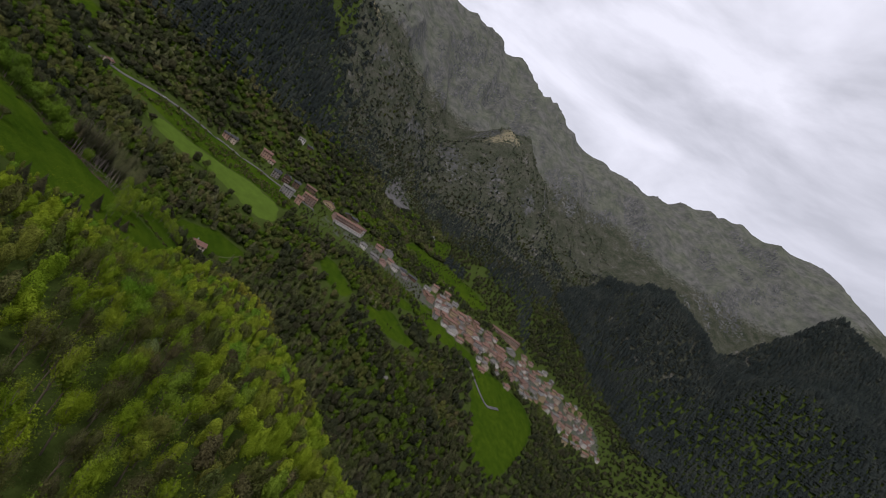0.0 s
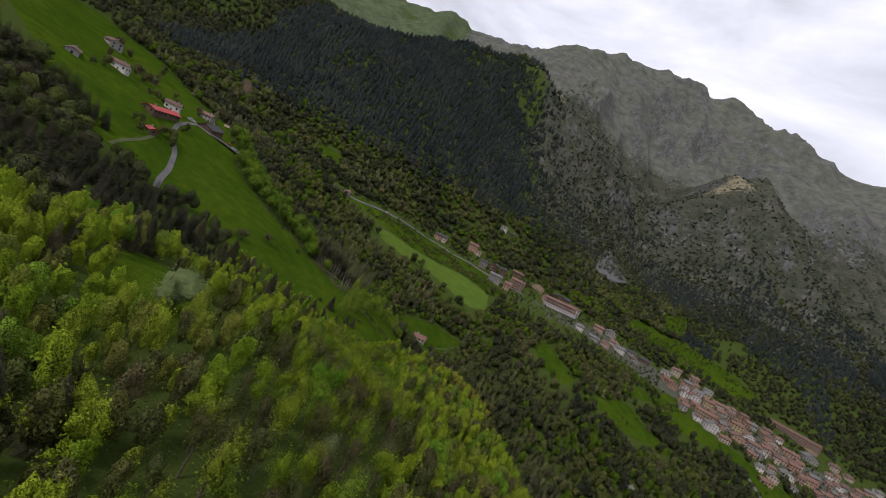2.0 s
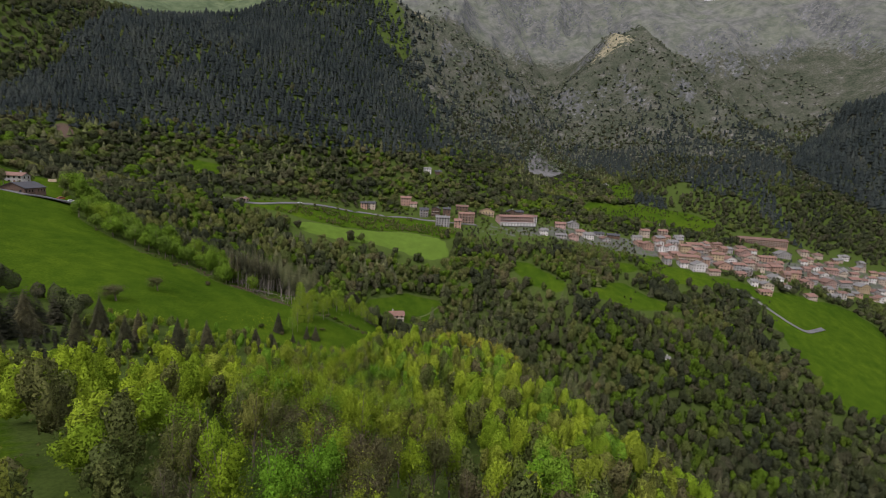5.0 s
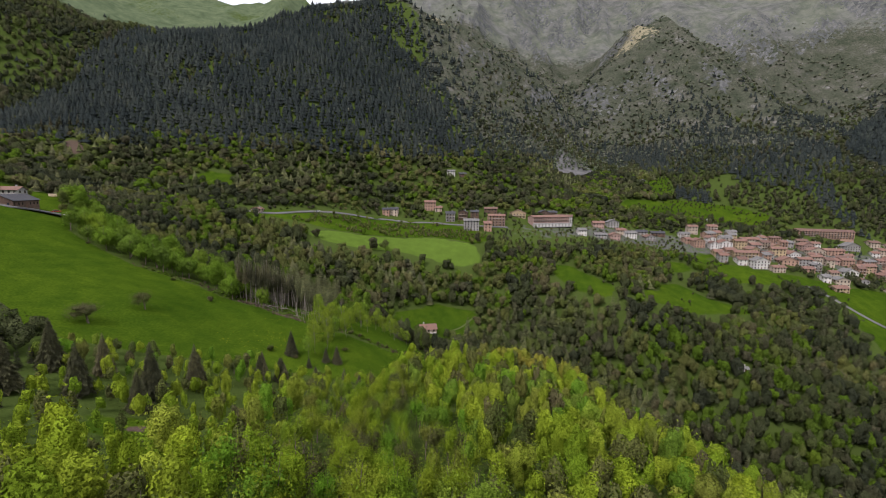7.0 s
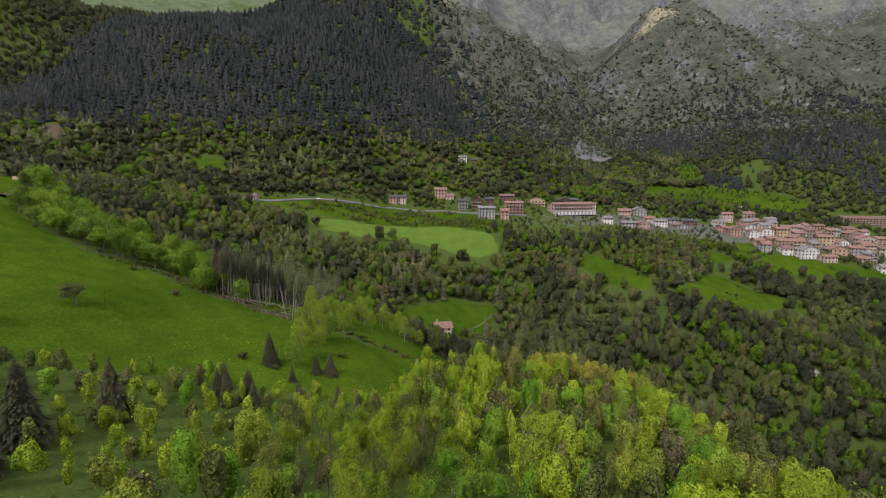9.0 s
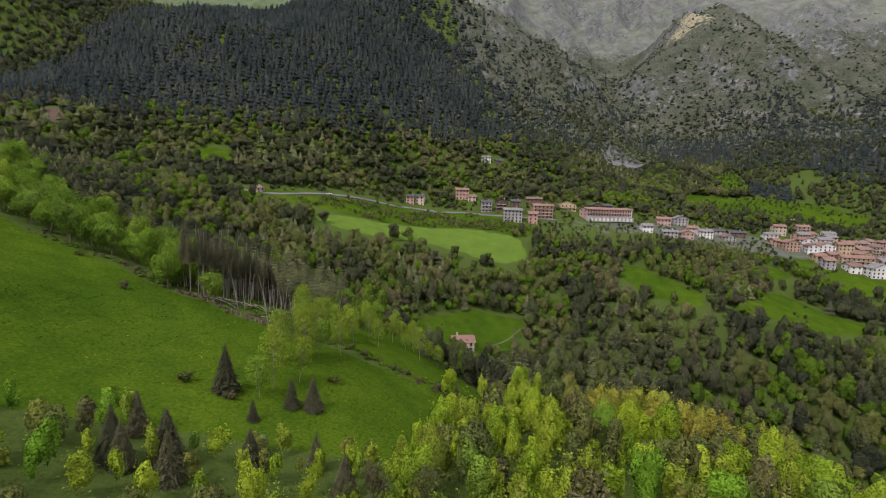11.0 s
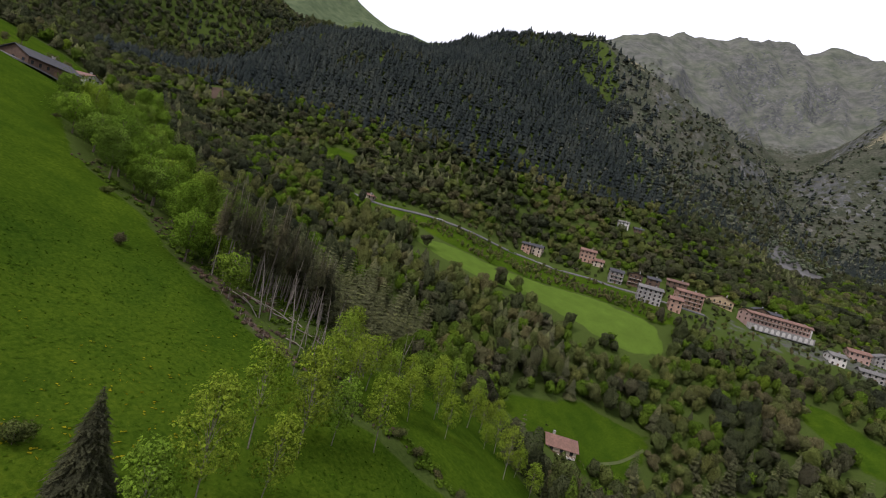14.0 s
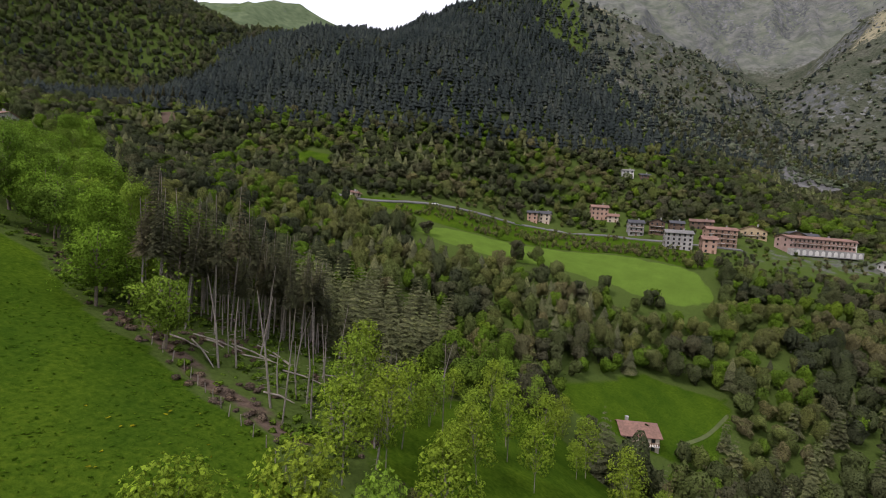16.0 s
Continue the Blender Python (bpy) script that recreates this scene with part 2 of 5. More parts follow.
    stone = tex(mid, [(0.3, (0.06, 0.06, 0.056)), (0.7, (0.13, 0.127, 0.12))])
    col = mix_node(n, l, mask("meadow", 0.25), floor_c, grass)
    col = mix_node(n, l, mask("hay", 0.2), col, hay)
    col = mix_node(n, l, mask("slope", 0.7), col, scrub)
    col = mix_node(n, l, mask("alpine", 0.8), col, turf)
    col = mix_node(n, l, mask("pasture", 0.6), col, tex(wide_n, [(0.35, (0.05, 0.07, 0.036)), (0.65, (0.095, 0.118, 0.062))]))
    col = mix_node(n, l, mask("pale", 0.9), col, pale)
    col = mix_node(n, l, mask("rock", 1.1), col, rock)
    col = mix_node(n, l, mask("earth", 0.5), col, earth)
    col = mix_node(n, l, mask("scree", 1.0), col, stone)
    col = mix_node(n, l, mask("paved", 0.9), col, paved)
    l.new(col, b.inputs["Base Color"])
    bump(n, l, b, fine.outputs[0], 0.7, 0.25)
    return m


M_LAND = ground_material()
M_ROAD = plain("asphalt", (0.10, 0.098, 0.093), 0.9, 0.15, 0.5)
M_TRACK = plain("track", (0.055, 0.07, 0.02), 0.95, 0.2, 0.5)
WALLS = {
    "white": plain("white_render", (0.52, 0.50, 0.465), 0.9, 0.12, 0.4),
    "cream": plain("cream_render", (0.37, 0.31, 0.24), 0.9, 0.12, 0.4),
    "orange": plain("orange_render", (0.32, 0.205, 0.15), 0.9, 0.14, 0.4),
    "salmon": plain("salmon_render", (0.32, 0.215, 0.18), 0.9, 0.14, 0.4),
    "yellow": plain("ochre_render", (0.35, 0.27, 0.16), 0.9, 0.14, 0.4),
    "grey": plain("grey_stone_wall", (0.26, 0.25, 0.235), 0.9, 0.25, 0.8),
    "brown": plain("dark_timber_wall", (0.10, 0.065, 0.045), 0.85, 0.3, 1.2),
}
ROOFS = {
    "tile": plain("terracotta_tiles", (0.165, 0.092, 0.068), 0.85, 0.3, 1.5),
    "brown": plain("brown_tiles", (0.12, 0.07, 0.052), 0.85, 0.3, 1.5),
    "grey": plain("stone_slates", (0.13, 0.125, 0.118), 0.85, 0.25, 1.5),
    "dark": plain("dark_slates", (0.042, 0.042, 0.046), 0.8, 0.25, 1.5),
    "red": plain("red_sheet_roof", (0.36, 0.035, 0.03), 0.5, 0.15, 0.5),
}
M_GLASS = plain("dark_window_glass", (0.02, 0.024, 0.028), 0.15, 0.1, 1.0, 0.6)
M_FRAME = plain("timber_shutter", (0.12, 0.07, 0.04), 0.7, 0.2, 2)
M_WOOD = plain("weathered_wood", (0.16, 0.12, 0.085), 0.85, 0.3, 2)
M_WHITE = plain("white_paint", (0.75, 0.74, 0.72), 0.6, 0.06, 1)
M_LOG = plain("fresh_logs", (0.42, 0.33, 0.22), 0.85, 0.25, 2)


# ---- mesh helpers ----
def grid_mesh(name, verts, faces, mats, attrs=None, smooth=False, normals=None):
    """A mesh from arrays: verts (n, 3), faces (m, 4) or (m, 3)."""
    verts, faces = np.asarray(verts, np.float32), np.asarray(faces, np.int32)
    me = bpy.data.meshes.new(name)
    me.vertices.add(len(verts))
    me.vertices.foreach_set("co", verts.ravel())
    me.loops.add(faces.size)
    me.loops.foreach_set("vertex_index", faces.ravel())
    me.polygons.add(len(faces))
    me.polygons.foreach_set("loop_start", np.arange(0, faces.size, faces.shape[1], dtype=np.int32))
    if smooth:
        me.polygons.foreach_set("use_smooth", np.ones(len(faces), bool))
    for key, values in (attrs or {}).items():
        me.attributes.new(key, "FLOAT", "POINT").data.foreach_set("value", np.asarray(values, np.float32))
    for mt in mats:
        me.materials.append(mt)
    me.update(calc_edges=True)
    if normals is not None:
        me.polygons.foreach_set("use_smooth", np.ones(len(faces), bool))
        me.normals_split_custom_set_from_vertices(np.asarray(normals, np.float32))
    return me


def part(name, bm, mat, parent, label=""):
    me = bpy.data.meshes.new(name)
    bm.to_mesh(me)
    bm.free()
    me.materials.append(mat)
    ob = new(name, me)
    ob.parent = parent
    return tagged(ob, label) if label else ob


def box(bm, cx, cy, cz, sx, sy, sz):
    vs = bmesh.ops.create_cube(bm, size=1)["verts"]
    for v in vs:
        v.co = Vector((cx + v.co.x * sx, cy + v.co.y * sy, cz + v.co.z * sz))
    return vs


def inside(poly, x, y):
    """Whether the points lie in the polygon."""
    hit = np.zeros(np.shape(x), bool)
    px, py = zip(*poly)
    j = len(px) - 1
    for i in range(len(px)):
        cut = ((py[i] > y) != (py[j] > y)) & (x < (px[j] - px[i]) * (y - py[i]) / (py[j] - py[i] + 1e-12) + px[i])
        hit ^= cut
        j = i
    return hit


def value_noise(x, y, seed):
    """Smooth noise from 0 to 1 over unit cells."""
    ix, iy = np.floor(x).astype(np.int64), np.floor(y).astype(np.int64)
    fx, fy = x - ix, y - iy
    fx, fy = fx * fx * (3 - 2 * fx), fy * fy * (3 - 2 * fy)

    def h(a, b):
        v = np.sin(a * 127.1 + b * 311.7 + seed * 74.7) * 43758.5453
        return v - np.floor(v)

    top = h(ix, iy) * (1 - fx) + h(ix + 1, iy) * fx
    low = h(ix, iy + 1) * (1 - fx) + h(ix + 1, iy + 1) * fx
    return top * (1 - fy) + low * fy


def height(x, y):
    """Height of the ground: the smooth relief, with gullies and crags on the mountains."""
    x, y = np.atleast_1d(np.asarray(x, float)), np.atleast_1d(np.asarray(y, float))
    z = base_height(x, y)
    wild = np.clip((y - 600) / 300, 0, 1) * np.clip((z - 170) / 160, 0, 1)
    warp = 40 * value_noise(x / 120, y / 120, 21)
    for s, a in ((190, 52), (85, 34), (38, 12), (17, 4)):
        z = z + wild * a * (0.30 - np.abs(2 * value_noise((x + warp) / s + 7, (y - warp) / (s * 1.9) + 3, s) - 1))
    face = np.clip((y - 1120) / 160, 0, 1) * np.clip((x + 250) / 200, 0, 1) * np.clip((850 - z) / 220, 0, 1)
    z = z + face * 120 * (0.33 - np.abs(2 * value_noise((x + warp + 0.35 * y) / 170, y / 520, 88) - 1))
    z = z + (1 - wild) * (0.5 * value_noise(x / 14, y / 14, 5) + 0.2 * value_noise(x / 5, y / 5, 6) - 0.35)
    return z


# ---- relief: spot heights along the land's own lines, joined by a thin-plate spline ----
LINES = {
    "near_spur": [(8, -81, 113), (-36, -52, 114), (10, -36, 113), (-39, -18, 114), (17, 0, 102), (39, 18, 89), (64, 48, 76), (66, 79, 67), (50, 100, 70), (66, 117, 56), (54, 124, 64), (40, 156, 59), (24, 170, 56), (-37, 198, 67), (-6, 151, 61), (-31, 117, 73), (0, 65, 82)],
    "behind": [(0, -195, 151), (-143, -143, 166), (143, -130, 81), (0, -780, 338), (-910, -325, 390), (910, -455, -52), (2080, -390, 195)],
    "meadow": [(-104, 138, 94), (-101, 168, 88), (-82, 153, 84), (-78, 174, 83), (-70, 177, 79), (-56, 130, 78), (-34, 147, 73), (-40, 164, 74), (-30, 164, 69), (-58, 91, 83), (-157, 101, 108), (-182, 138, 114), (-195, 146, 117), (-78, 43, 99), (-109, 21, 109)],
    "hamlet": [(-190, 73, 121), (-247, 161, 135), (-342, 222, 148), (-261, 211, 127), (-224, 212, 125), (-263, 295, 126), (-221, 251, 117), (-156, 214, 99), (-112, 192, 90), (-416, 286, 166)],
    "gully": [(-169, 280, 88), (-82, 208, 75), (-70, 289, 65), (-22, 292, 52), (-8, 274, 39), (16, 289, 34), (26, 247, 23), (78, 208, 3), (156, 176, -18), (325, 143, -58), (650, 78, -117), (130, 58, 23), (234, 26, -5)],
    "gully_far_side": [(31, 326, 47), (56, 322, 47), (91, 306, 36), (174, 318, 47), (200, 294, 29), (198, 255, 20), (192, 221, -8), (313, 360, 39), (199, 391, 61), (455, 325, 0), (78, 370, 68)],
    "terrace": [(-91, 320, 81), (-34, 363, 81), (26, 380, 81), (-168, 390, 113), (-110, 413, 110), (-58, 471, 108), (40, 447, 100), (84, 419, 87), (159, 471, 94), (153, 499, 100), (278, 499, 87), (360, 394, 51), (347, 546, 103), (455, 429, 49), (442, 552, 94)],
    "upper_slope": [(-178, 367, 112), (-147, 489, 164), (16, 556, 152), (83, 599, 170), (188, 660, 157), (299, 644, 151), (200, 723, 185), (-156, 413, 122), (-312, 386, 134), (-385, 422, 176), (-283, 396, 129), (-328, 429, 164)],
    "front_hill": [(-131, 533, 205), (-135, 666, 298), (-40, 675, 265), (-221, 897, 476), (-329, 806, 388), (-448, 702, 348), (-392, 694, 356), (-512, 616, 285), (-120, 936, 502), (0, 920, 452), (234, 962, 344), (98, 1089, 512), (157, 1105, 500)],
    "second_spur": [(410, 1078, 490), (492, 1010, 462), (500, 1062, 512), (486, 1110, 545), (540, 1120, 546), (670, 1060, 457), (580, 1270, 520), (303, 900, 240), (330, 998, 366), (395, 968, 377), (373, 1070, 442), (750, 1060, 410), (838, 994, 299), (568, 672, 198), (915, 798, 348), (1051, 642, 340), (1108, 559, 266), (1142, 502, 346), (1193, 402, 342), (1234, 299, 288), (1260, 690, 320), (905, 610, 150), (960, 480, 90), (1010, 360, 80), (794, 481, 0)],
    "gorge": [(266, 832, 208), (289, 988, 300), (306, 1130, 390), (250, 1250, 470)],
    "main_ridge": [(118, 1650, 917), (250, 1698, 950), (365, 1718, 969), (457, 1655, 878), (600, 1745, 1002), (683, 1701, 933), (764, 1587, 879), (882, 1692, 858), (1017, 1581, 815), (1200, 1479, 844), (1309, 1463, 837), (1463, 1359, 897), (1728, 1261, 930), (1806, 1152, 895), (1798, 1058, 932), (1764, 885, 854), (1977, 780, 786), (1703, 624, 682)],
    "behind_ridge": [(140, 1950, 760), (430, 2000, 780), (760, 1990, 760), (1200, 1820, 690), (1720, 1590, 760), (2120, 1240, 760), (2120, 980, 740)],
    "left_far": [(-586, 1719, 795), (-747, 1719, 761), (-858, 1686, 794), (-952, 1649, 808), (-1106, 1670, 905), (-1299, 1633, 882), (-1428, 1556, 860), (-640, 2000, 640), (-900, 1980, 640), (-1300, 1950, 720), (-589, 588, 273), (-600, 640, 360), (-592, 720, 388), (-530, 770, 396), (-700, 520, 330), (-840, 640, 480), (-1386, 910, 571), (-585, 1118, 429), (-800, 380, 320)],
    "rim": [(0, 2860, 390), (1950, 2470, 390), (-2340, 2470, 650), (3380, 780, 390), (-3120, 0, 650), (3120, -1170, 130), (-1170, -1950, 650), (1170, -2080, 390)],
}
SPOTS = np.array([p for line in LINES.values() for p in line], float)


def _tps(d2):
    return d2 * np.log(d2 + 1e-9)


def _fit_relief():
    q = SPOTS[:, :2] / 100
    n = len(q)
    k = _tps(((q[:, None] - q[None]) ** 2).sum(-1)) + np.eye(n) * 0.02
    p = np.c_[np.ones(n), q]
    a = np.block([[k, p], [p.T, np.zeros((3, 3))]])
    return np.linalg.solve(a, np.r_[SPOTS[:, 2], 0, 0, 0])


RELIEF = _fit_relief()


def base_height(x, y):
    """Smooth height of the land at arrays x, y."""
    x, y = np.atleast_1d(np.asarray(x, float)), np.atleast_1d(np.asarray(y, float))
    q = np.clip(np.c_[x.ravel(), y.ravel()], -4600, 4600) / 100
    out = np.empty(len(q))
    for i in range(0, len(q), 4000):
        c = q[i : i + 4000]
        k = _tps(((c[:, None] - SPOTS[None, :, :2] / 100) ** 2).sum(-1))
        out[i : i + 4000] = (k * RELIEF[:-3]).sum(1) + RELIEF[-3] + (c * RELIEF[-2:]).sum(1)
    return out.reshape(x.shape)

MEADOWS = {
    "hillside": [(-429, 280), (-374, 317), (-280, 307), (-235, 266), (-186, 205), (-150, 188), (-139, 183), (-119, 181), (-110, 181), (-97, 177), (-83, 172), (-78, 173), (-67, 170), (-57, 168), (-49, 162), (-40, 166), (-18, 170), (3, 166), (-2, 148), (-9, 132), (-18, 125), (-30, 121), (-42, 119), (-54, 116), (-68, 110), (-82, 103), (-96, 98), (-120, 94), (-143, 83), (-195, 78), (-299, 117), (-429, 156)],
    "strip": [(-48, 171), (-52, 190), (-50, 215), (-44, 244), (-30, 250), (-22, 226), (-12, 205), (0, 182), (5, 170)],
    "hut_clearing": [(-28, 268), (-30, 280), (-16, 294), (1, 312), (32, 318), (29, 304), (20, 288), (6, 276)],
    "hay_field": [(-116, 364), (-100, 380), (-65, 390), (-8, 406), (36, 393), (39, 369), (20, 358), (-6, 363), (-35, 365), (-65, 358), (-91, 354)],
    "verge": [(-182, 380), (-130, 384), (-100, 383), (-65, 393), (-8, 409), (36, 397), (56, 414), (0, 458), (-62, 460), (-110, 415), (-179, 389)],
    "plot_a": [(114, 374), (164, 342), (179, 347), (224, 360), (280, 344), (225, 333), (177, 325), (143, 351), (110, 364)],
    "plot_b": [(265, 451), (299, 429), (338, 413), (390, 385), (386, 370), (332, 390), (274, 394)],
    "plot_d": [(224, 398), (228, 424), (252, 426), (256, 412)],
    "plot_e": [(183, 330), (199, 366), (219, 378), (243, 350), (232, 332), (207, 324)],
    "plot_f": [(272, 452), (272, 470), (317, 455), (304, 438)],
    "plot_g": [(327, 386), (327, 411), (360, 411), (388, 396), (372, 383)],
    "plot_h": [(103, 379), (123, 378), (143, 356), (151, 344), (141, 329), (118, 340), (104, 360)],
    "plot_c": [(384, 398), (440, 404), (505, 412), (530, 395), (480, 330), (440, 292), (392, 252), (347, 264), (356, 310), (362, 345), (372, 378)],
    "upper_pasture": [(300, 640), (356, 682), (330, 600), (300, 600)],
    "back_field": [(285, 545), (236, 566), (258, 594), (300, 586), (340, 596), (420, 590), (452, 574), (430, 558), (400, 540)],
    "forest_glade": [(-257, 424), (-237, 448), (-208, 445), (-205, 424)],
    "near_glade": [(-74, 0), (-74, 16), (-52, 8), (-31, -12), (-28, -24), (-38, -32), (-50, -28), (-62, -14)],
    "brush_glade": [(-66, 60), (-52, 66), (-44, 60), (-49, 52), (-62, 53)],
}
SCREE = [(179, 666), (190, 728), (214, 793), (250, 754), (260, 708), (224, 666)]
SPRUCE_WOODS = {
    "spruce_wood_low": [(-160, 44), (-146, 68), (-120, 82), (-96, 84), (-73, 57), (-86, 29), (-104, 3), (-143, -8), (-165, 8)],
    "spruce_wood_high": [(-280, 78), (-195, 101), (-179, 86), (-190, 60), (-260, 39)],
    "felled": [(-81, 176), (-66, 172), (-56, 169), (-48, 168), (-50, 182), (-58, 197), (-70, 201), (-78, 190)],
    "trunk_stand": [(-90, 180), (-81, 175), (-78, 190), (-70, 202), (-78, 214), (-96, 214), (-96, 196)],
    "dark_slope": [(-130, 236), (-96, 216), (-62, 200), (-56, 232), (-70, 290), (-100, 280)],
}


# ---- the ground: one sheet to the horizon ----
def axis(lo, hi, step, far, fine=0):
    """Even steps from lo to hi, then ever longer ones out to far."""
    mid_part = list(np.arange(lo, hi + 0.1, step))
    up, s = [], step
    while mid_part[-1] + sum(up) < far:
        s = min(s * 1.06, 12 if sum(up) < fine else 90)
        up.append(s)
    right = mid_part[-1] + np.cumsum(up)
    up, s = [], step
    while mid_part[0] - sum(up) > -far:
        s = min(s * 1.06, 90)
        up.append(s)
    left = mid_part[0] - np.cumsum(up)
    return np.r_[left[::-1], mid_part, right]


GX, GY = axis(-260, 130, 2.4, 4400, 1750), axis(-60, 330, 2.4, 4400, 1450)
gx, gy = np.meshgrid(GX, GY)
gz = height(gx.ravel(), gy.ravel()).reshape(gx.shape)
nx, ny = len(GX), len(GY)


def soft_inside(poly, blur):
    m = inside(poly, gx, gy).astype(float)
    for dx, dy in ((blur, 0), (-blur, 0), (0, blur), (0, -blur)):
        m = m + inside(poly, gx + dx, gy + dy)
    return m / 5


def line_distance(pts, x, y):
    d = np.full(np.shape(x), 1e9)
    for (ax, ay), (bx, by) in zip(pts[:-1], pts[1:]):
        t = np.clip(((x - ax) * (bx - ax) + (y - ay) * (by - ay)) / ((bx - ax) ** 2 + (by - ay) ** 2), 0, 1)
        d = np.minimum(d, np.hypot(x - ax - t * (bx - ax), y - ay - t * (by - ay)))
    return d


slope_y, slope_x = np.gradient(gz, GY, GX)
steep = np.hypot(slope_x, slope_y)
m_meadow = np.zeros_like(gz)
for nm_, poly_ in MEADOWS.items():
    if nm_ != "hay_field":
        m_meadow = np.maximum(m_meadow, soft_inside(poly_, 1.2 if nm_ == "hillside" else 4.5))
m_hay = soft_inside(MEADOWS["hay_field"], 3.0)
wild_ = np.clip((gy - 560) / 300, 0, 1)
right_ = np.maximum(np.clip((gx + 0.35 * (gy - 560) - 20 + 120 * (value_noise(gx / 60, gy / 60, 9) - 0.5)) / 90, 0, 1), np.clip((gy - 1080) / 120, 0, 1))
m_slope = np.clip((gy - 480) / 120, 0, 1) * right_ * np.clip((gz - 150) / 70, 0, 1)
m_alpine = wild_ * np.clip((gz - 430) / 170, 0, 1) * np.maximum(np.clip((gy - 1060) / 200, 0, 1), np.clip((gx - 900) / 300, 0, 1))
west_ = np.clip((-gx - 330) / 180, 0, 1) * np.clip((gy - 850) / 250, 0, 1)
m_pasture = west_ * (0.45 + 0.5 * value_noise(gx / 90, gy / 90, 35))
m_alpine, m_slope = m_alpine * (1 - 0.85 * west_), m_slope * (1 - 0.8 * west_)
m_pale = 0.62 * np.exp(-((gx - 455) / 75) ** 2 - ((gy - 1075) / 55) ** 2) + 0.5 * np.exp(-((gx + 10) / 40) ** 2 - ((gy - 925) / 40) ** 2) + 0.5 * np.exp(-((gx - 640) / 40) ** 2 - ((gy - 1060) / 40) ** 2)
m_rock = wild_ * right_ * np.clip((steep - 0.9) * 0.7, 0, 0.46) * np.clip((gz - 190) / 90, 0, 1)
DITCH = [(-86, 180), (-79, 176), (-75, 175), (-69, 173), (-65, 172.5), (-60, 171.5), (-55, 170)]
m_earth = np.clip(1.05 - line_distance(DITCH, gx, gy) / 2.8, 0, 1) * 0.85
HEDGE = [(-44, 169), (-36, 172), (-27, 172), (-16, 173), (-4, 166), (6, 159)]
m_earth = np.maximum(m_earth, np.clip(1.0 - line_distance(HEDGE, gx, gy) / 2.0, 0, 1) * 0.3)
STREET = [(20, 452), (80, 440), (150, 470), (220, 482), (300, 470), (360, 462), (430, 466), (510, 478), (580, 492), (650, 494), (720, 500), (780, 506)]
m_earth = np.maximum(m_earth, 0.75 * np.exp(-((gx + 53) / 4) ** 2 - ((gy - 58) / 3) ** 2))
m_earth = np.maximum(m_earth, 0.9 * np.exp(-(((gx + 362) - 0.9 * (gy - 428)) / 26) ** 2 - (((gy - 428) + 0.9 * (gx + 362)) / 18) ** 2))
m_paved = np.clip(1.2 - line_distance(STREET, gx, gy) / 30, 0, 0.7) * np.clip(0.35 + (gx - 20) / 300, 0.35, 1)
m_scree = soft_inside(SCREE, 12) * 0.75
ii = np.arange(nx * ny).reshape(ny, nx)
quads = np.stack([ii[:-1, :-1], ii[:-1, 1:], ii[1:, 1:], ii[1:, :-1]], -1).reshape(-1, 4)
land = grid_mesh("ground", np.c_[gx.ravel(), gy.ravel(), gz.ravel()], quads, [M_LAND], {
    "meadow": m_meadow.ravel(), "hay": m_hay.ravel(), "alpine": m_alpine.ravel(), "slope": m_slope.ravel(), "pale": m_pale.ravel(), "rock": m_rock.ravel(), "earth": m_earth.ravel(), "paved": m_paved.ravel(), "pasture": m_pasture.ravel(), "scree": m_scree.ravel()}, smooth=True)
tagged(new("ground", land), "alpine valley land with green meadows, woods and rocky mountains", "ground", kind="structure")


BUILT = [(-12, 238, 8), (-10, 247, 8), (-2, 250, 7), (-372, 436, 9), (-360, 426, 8), (-347, 416, 6), (-16, 262, 9), (-24, 258, 7), (-8, 266, 9), (-13, 255, 8), (-3, 258, 8), (4, 268, 7), (16, 298, 8)]  # x, y and reach of all that keeps trees off


def ground_z(x, y):
    return float(height(x, y)[0])


def ribbon(name, pts, width, mat, label, lift=0.12, category="road"):
    """A road laid along the ground, with its own thickness."""
    pts = [Vector(p) for p in pts]
    line = []
    for a, b in zip(pts[:-1], pts[1:]):
        n = max(2, int((b - a).length / 2.5))
        line += [a.lerp(b, k / n) for k in range(n)]
    line.append(pts[-1])
    for _ in range(6):
        line = [line[0]] + [(line[k - 1] + line[k] * 2 + line[k + 1]) / 4 for k in range(1, len(line) - 1)] + [line[-1]]
    bm = bmesh.new()
    rows = []
    for k, p in enumerate(line):
        d = (line[min(k + 1, len(line) - 1)] - line[max(k - 1, 0)]).normalized()
        s = Vector((-d.y, d.x)) * width / 2
        row = []
        for f in (-1, -0.5, 0, 0.5, 1):
            q = p + s * f
            z = max(ground_z(q.x, q.y), ground_z(p.x, p.y) - 0.2) + lift
            row.append(bm.verts.new((q.x, q.y, z)))
        row.append(bm.verts.new((row[-1].co.x, row[-1].co.y, row[-1].co.z - 0.6)))
        row.insert(0, bm.verts.new((row[0].co.x, row[0].co.y, row[0].co.z - 0.6)))
        rows.append(row)
    for a, b in zip(rows[:-1], rows[1:]):
        for k in range(6):
            bm.faces.new((a[k], a[k + 1], b[k + 1], b[k]))
    return tagged(part(name, bm, mat, None), label, category, kind="structure")


# ---- trees ----
rng = np.random.default_rng(7)


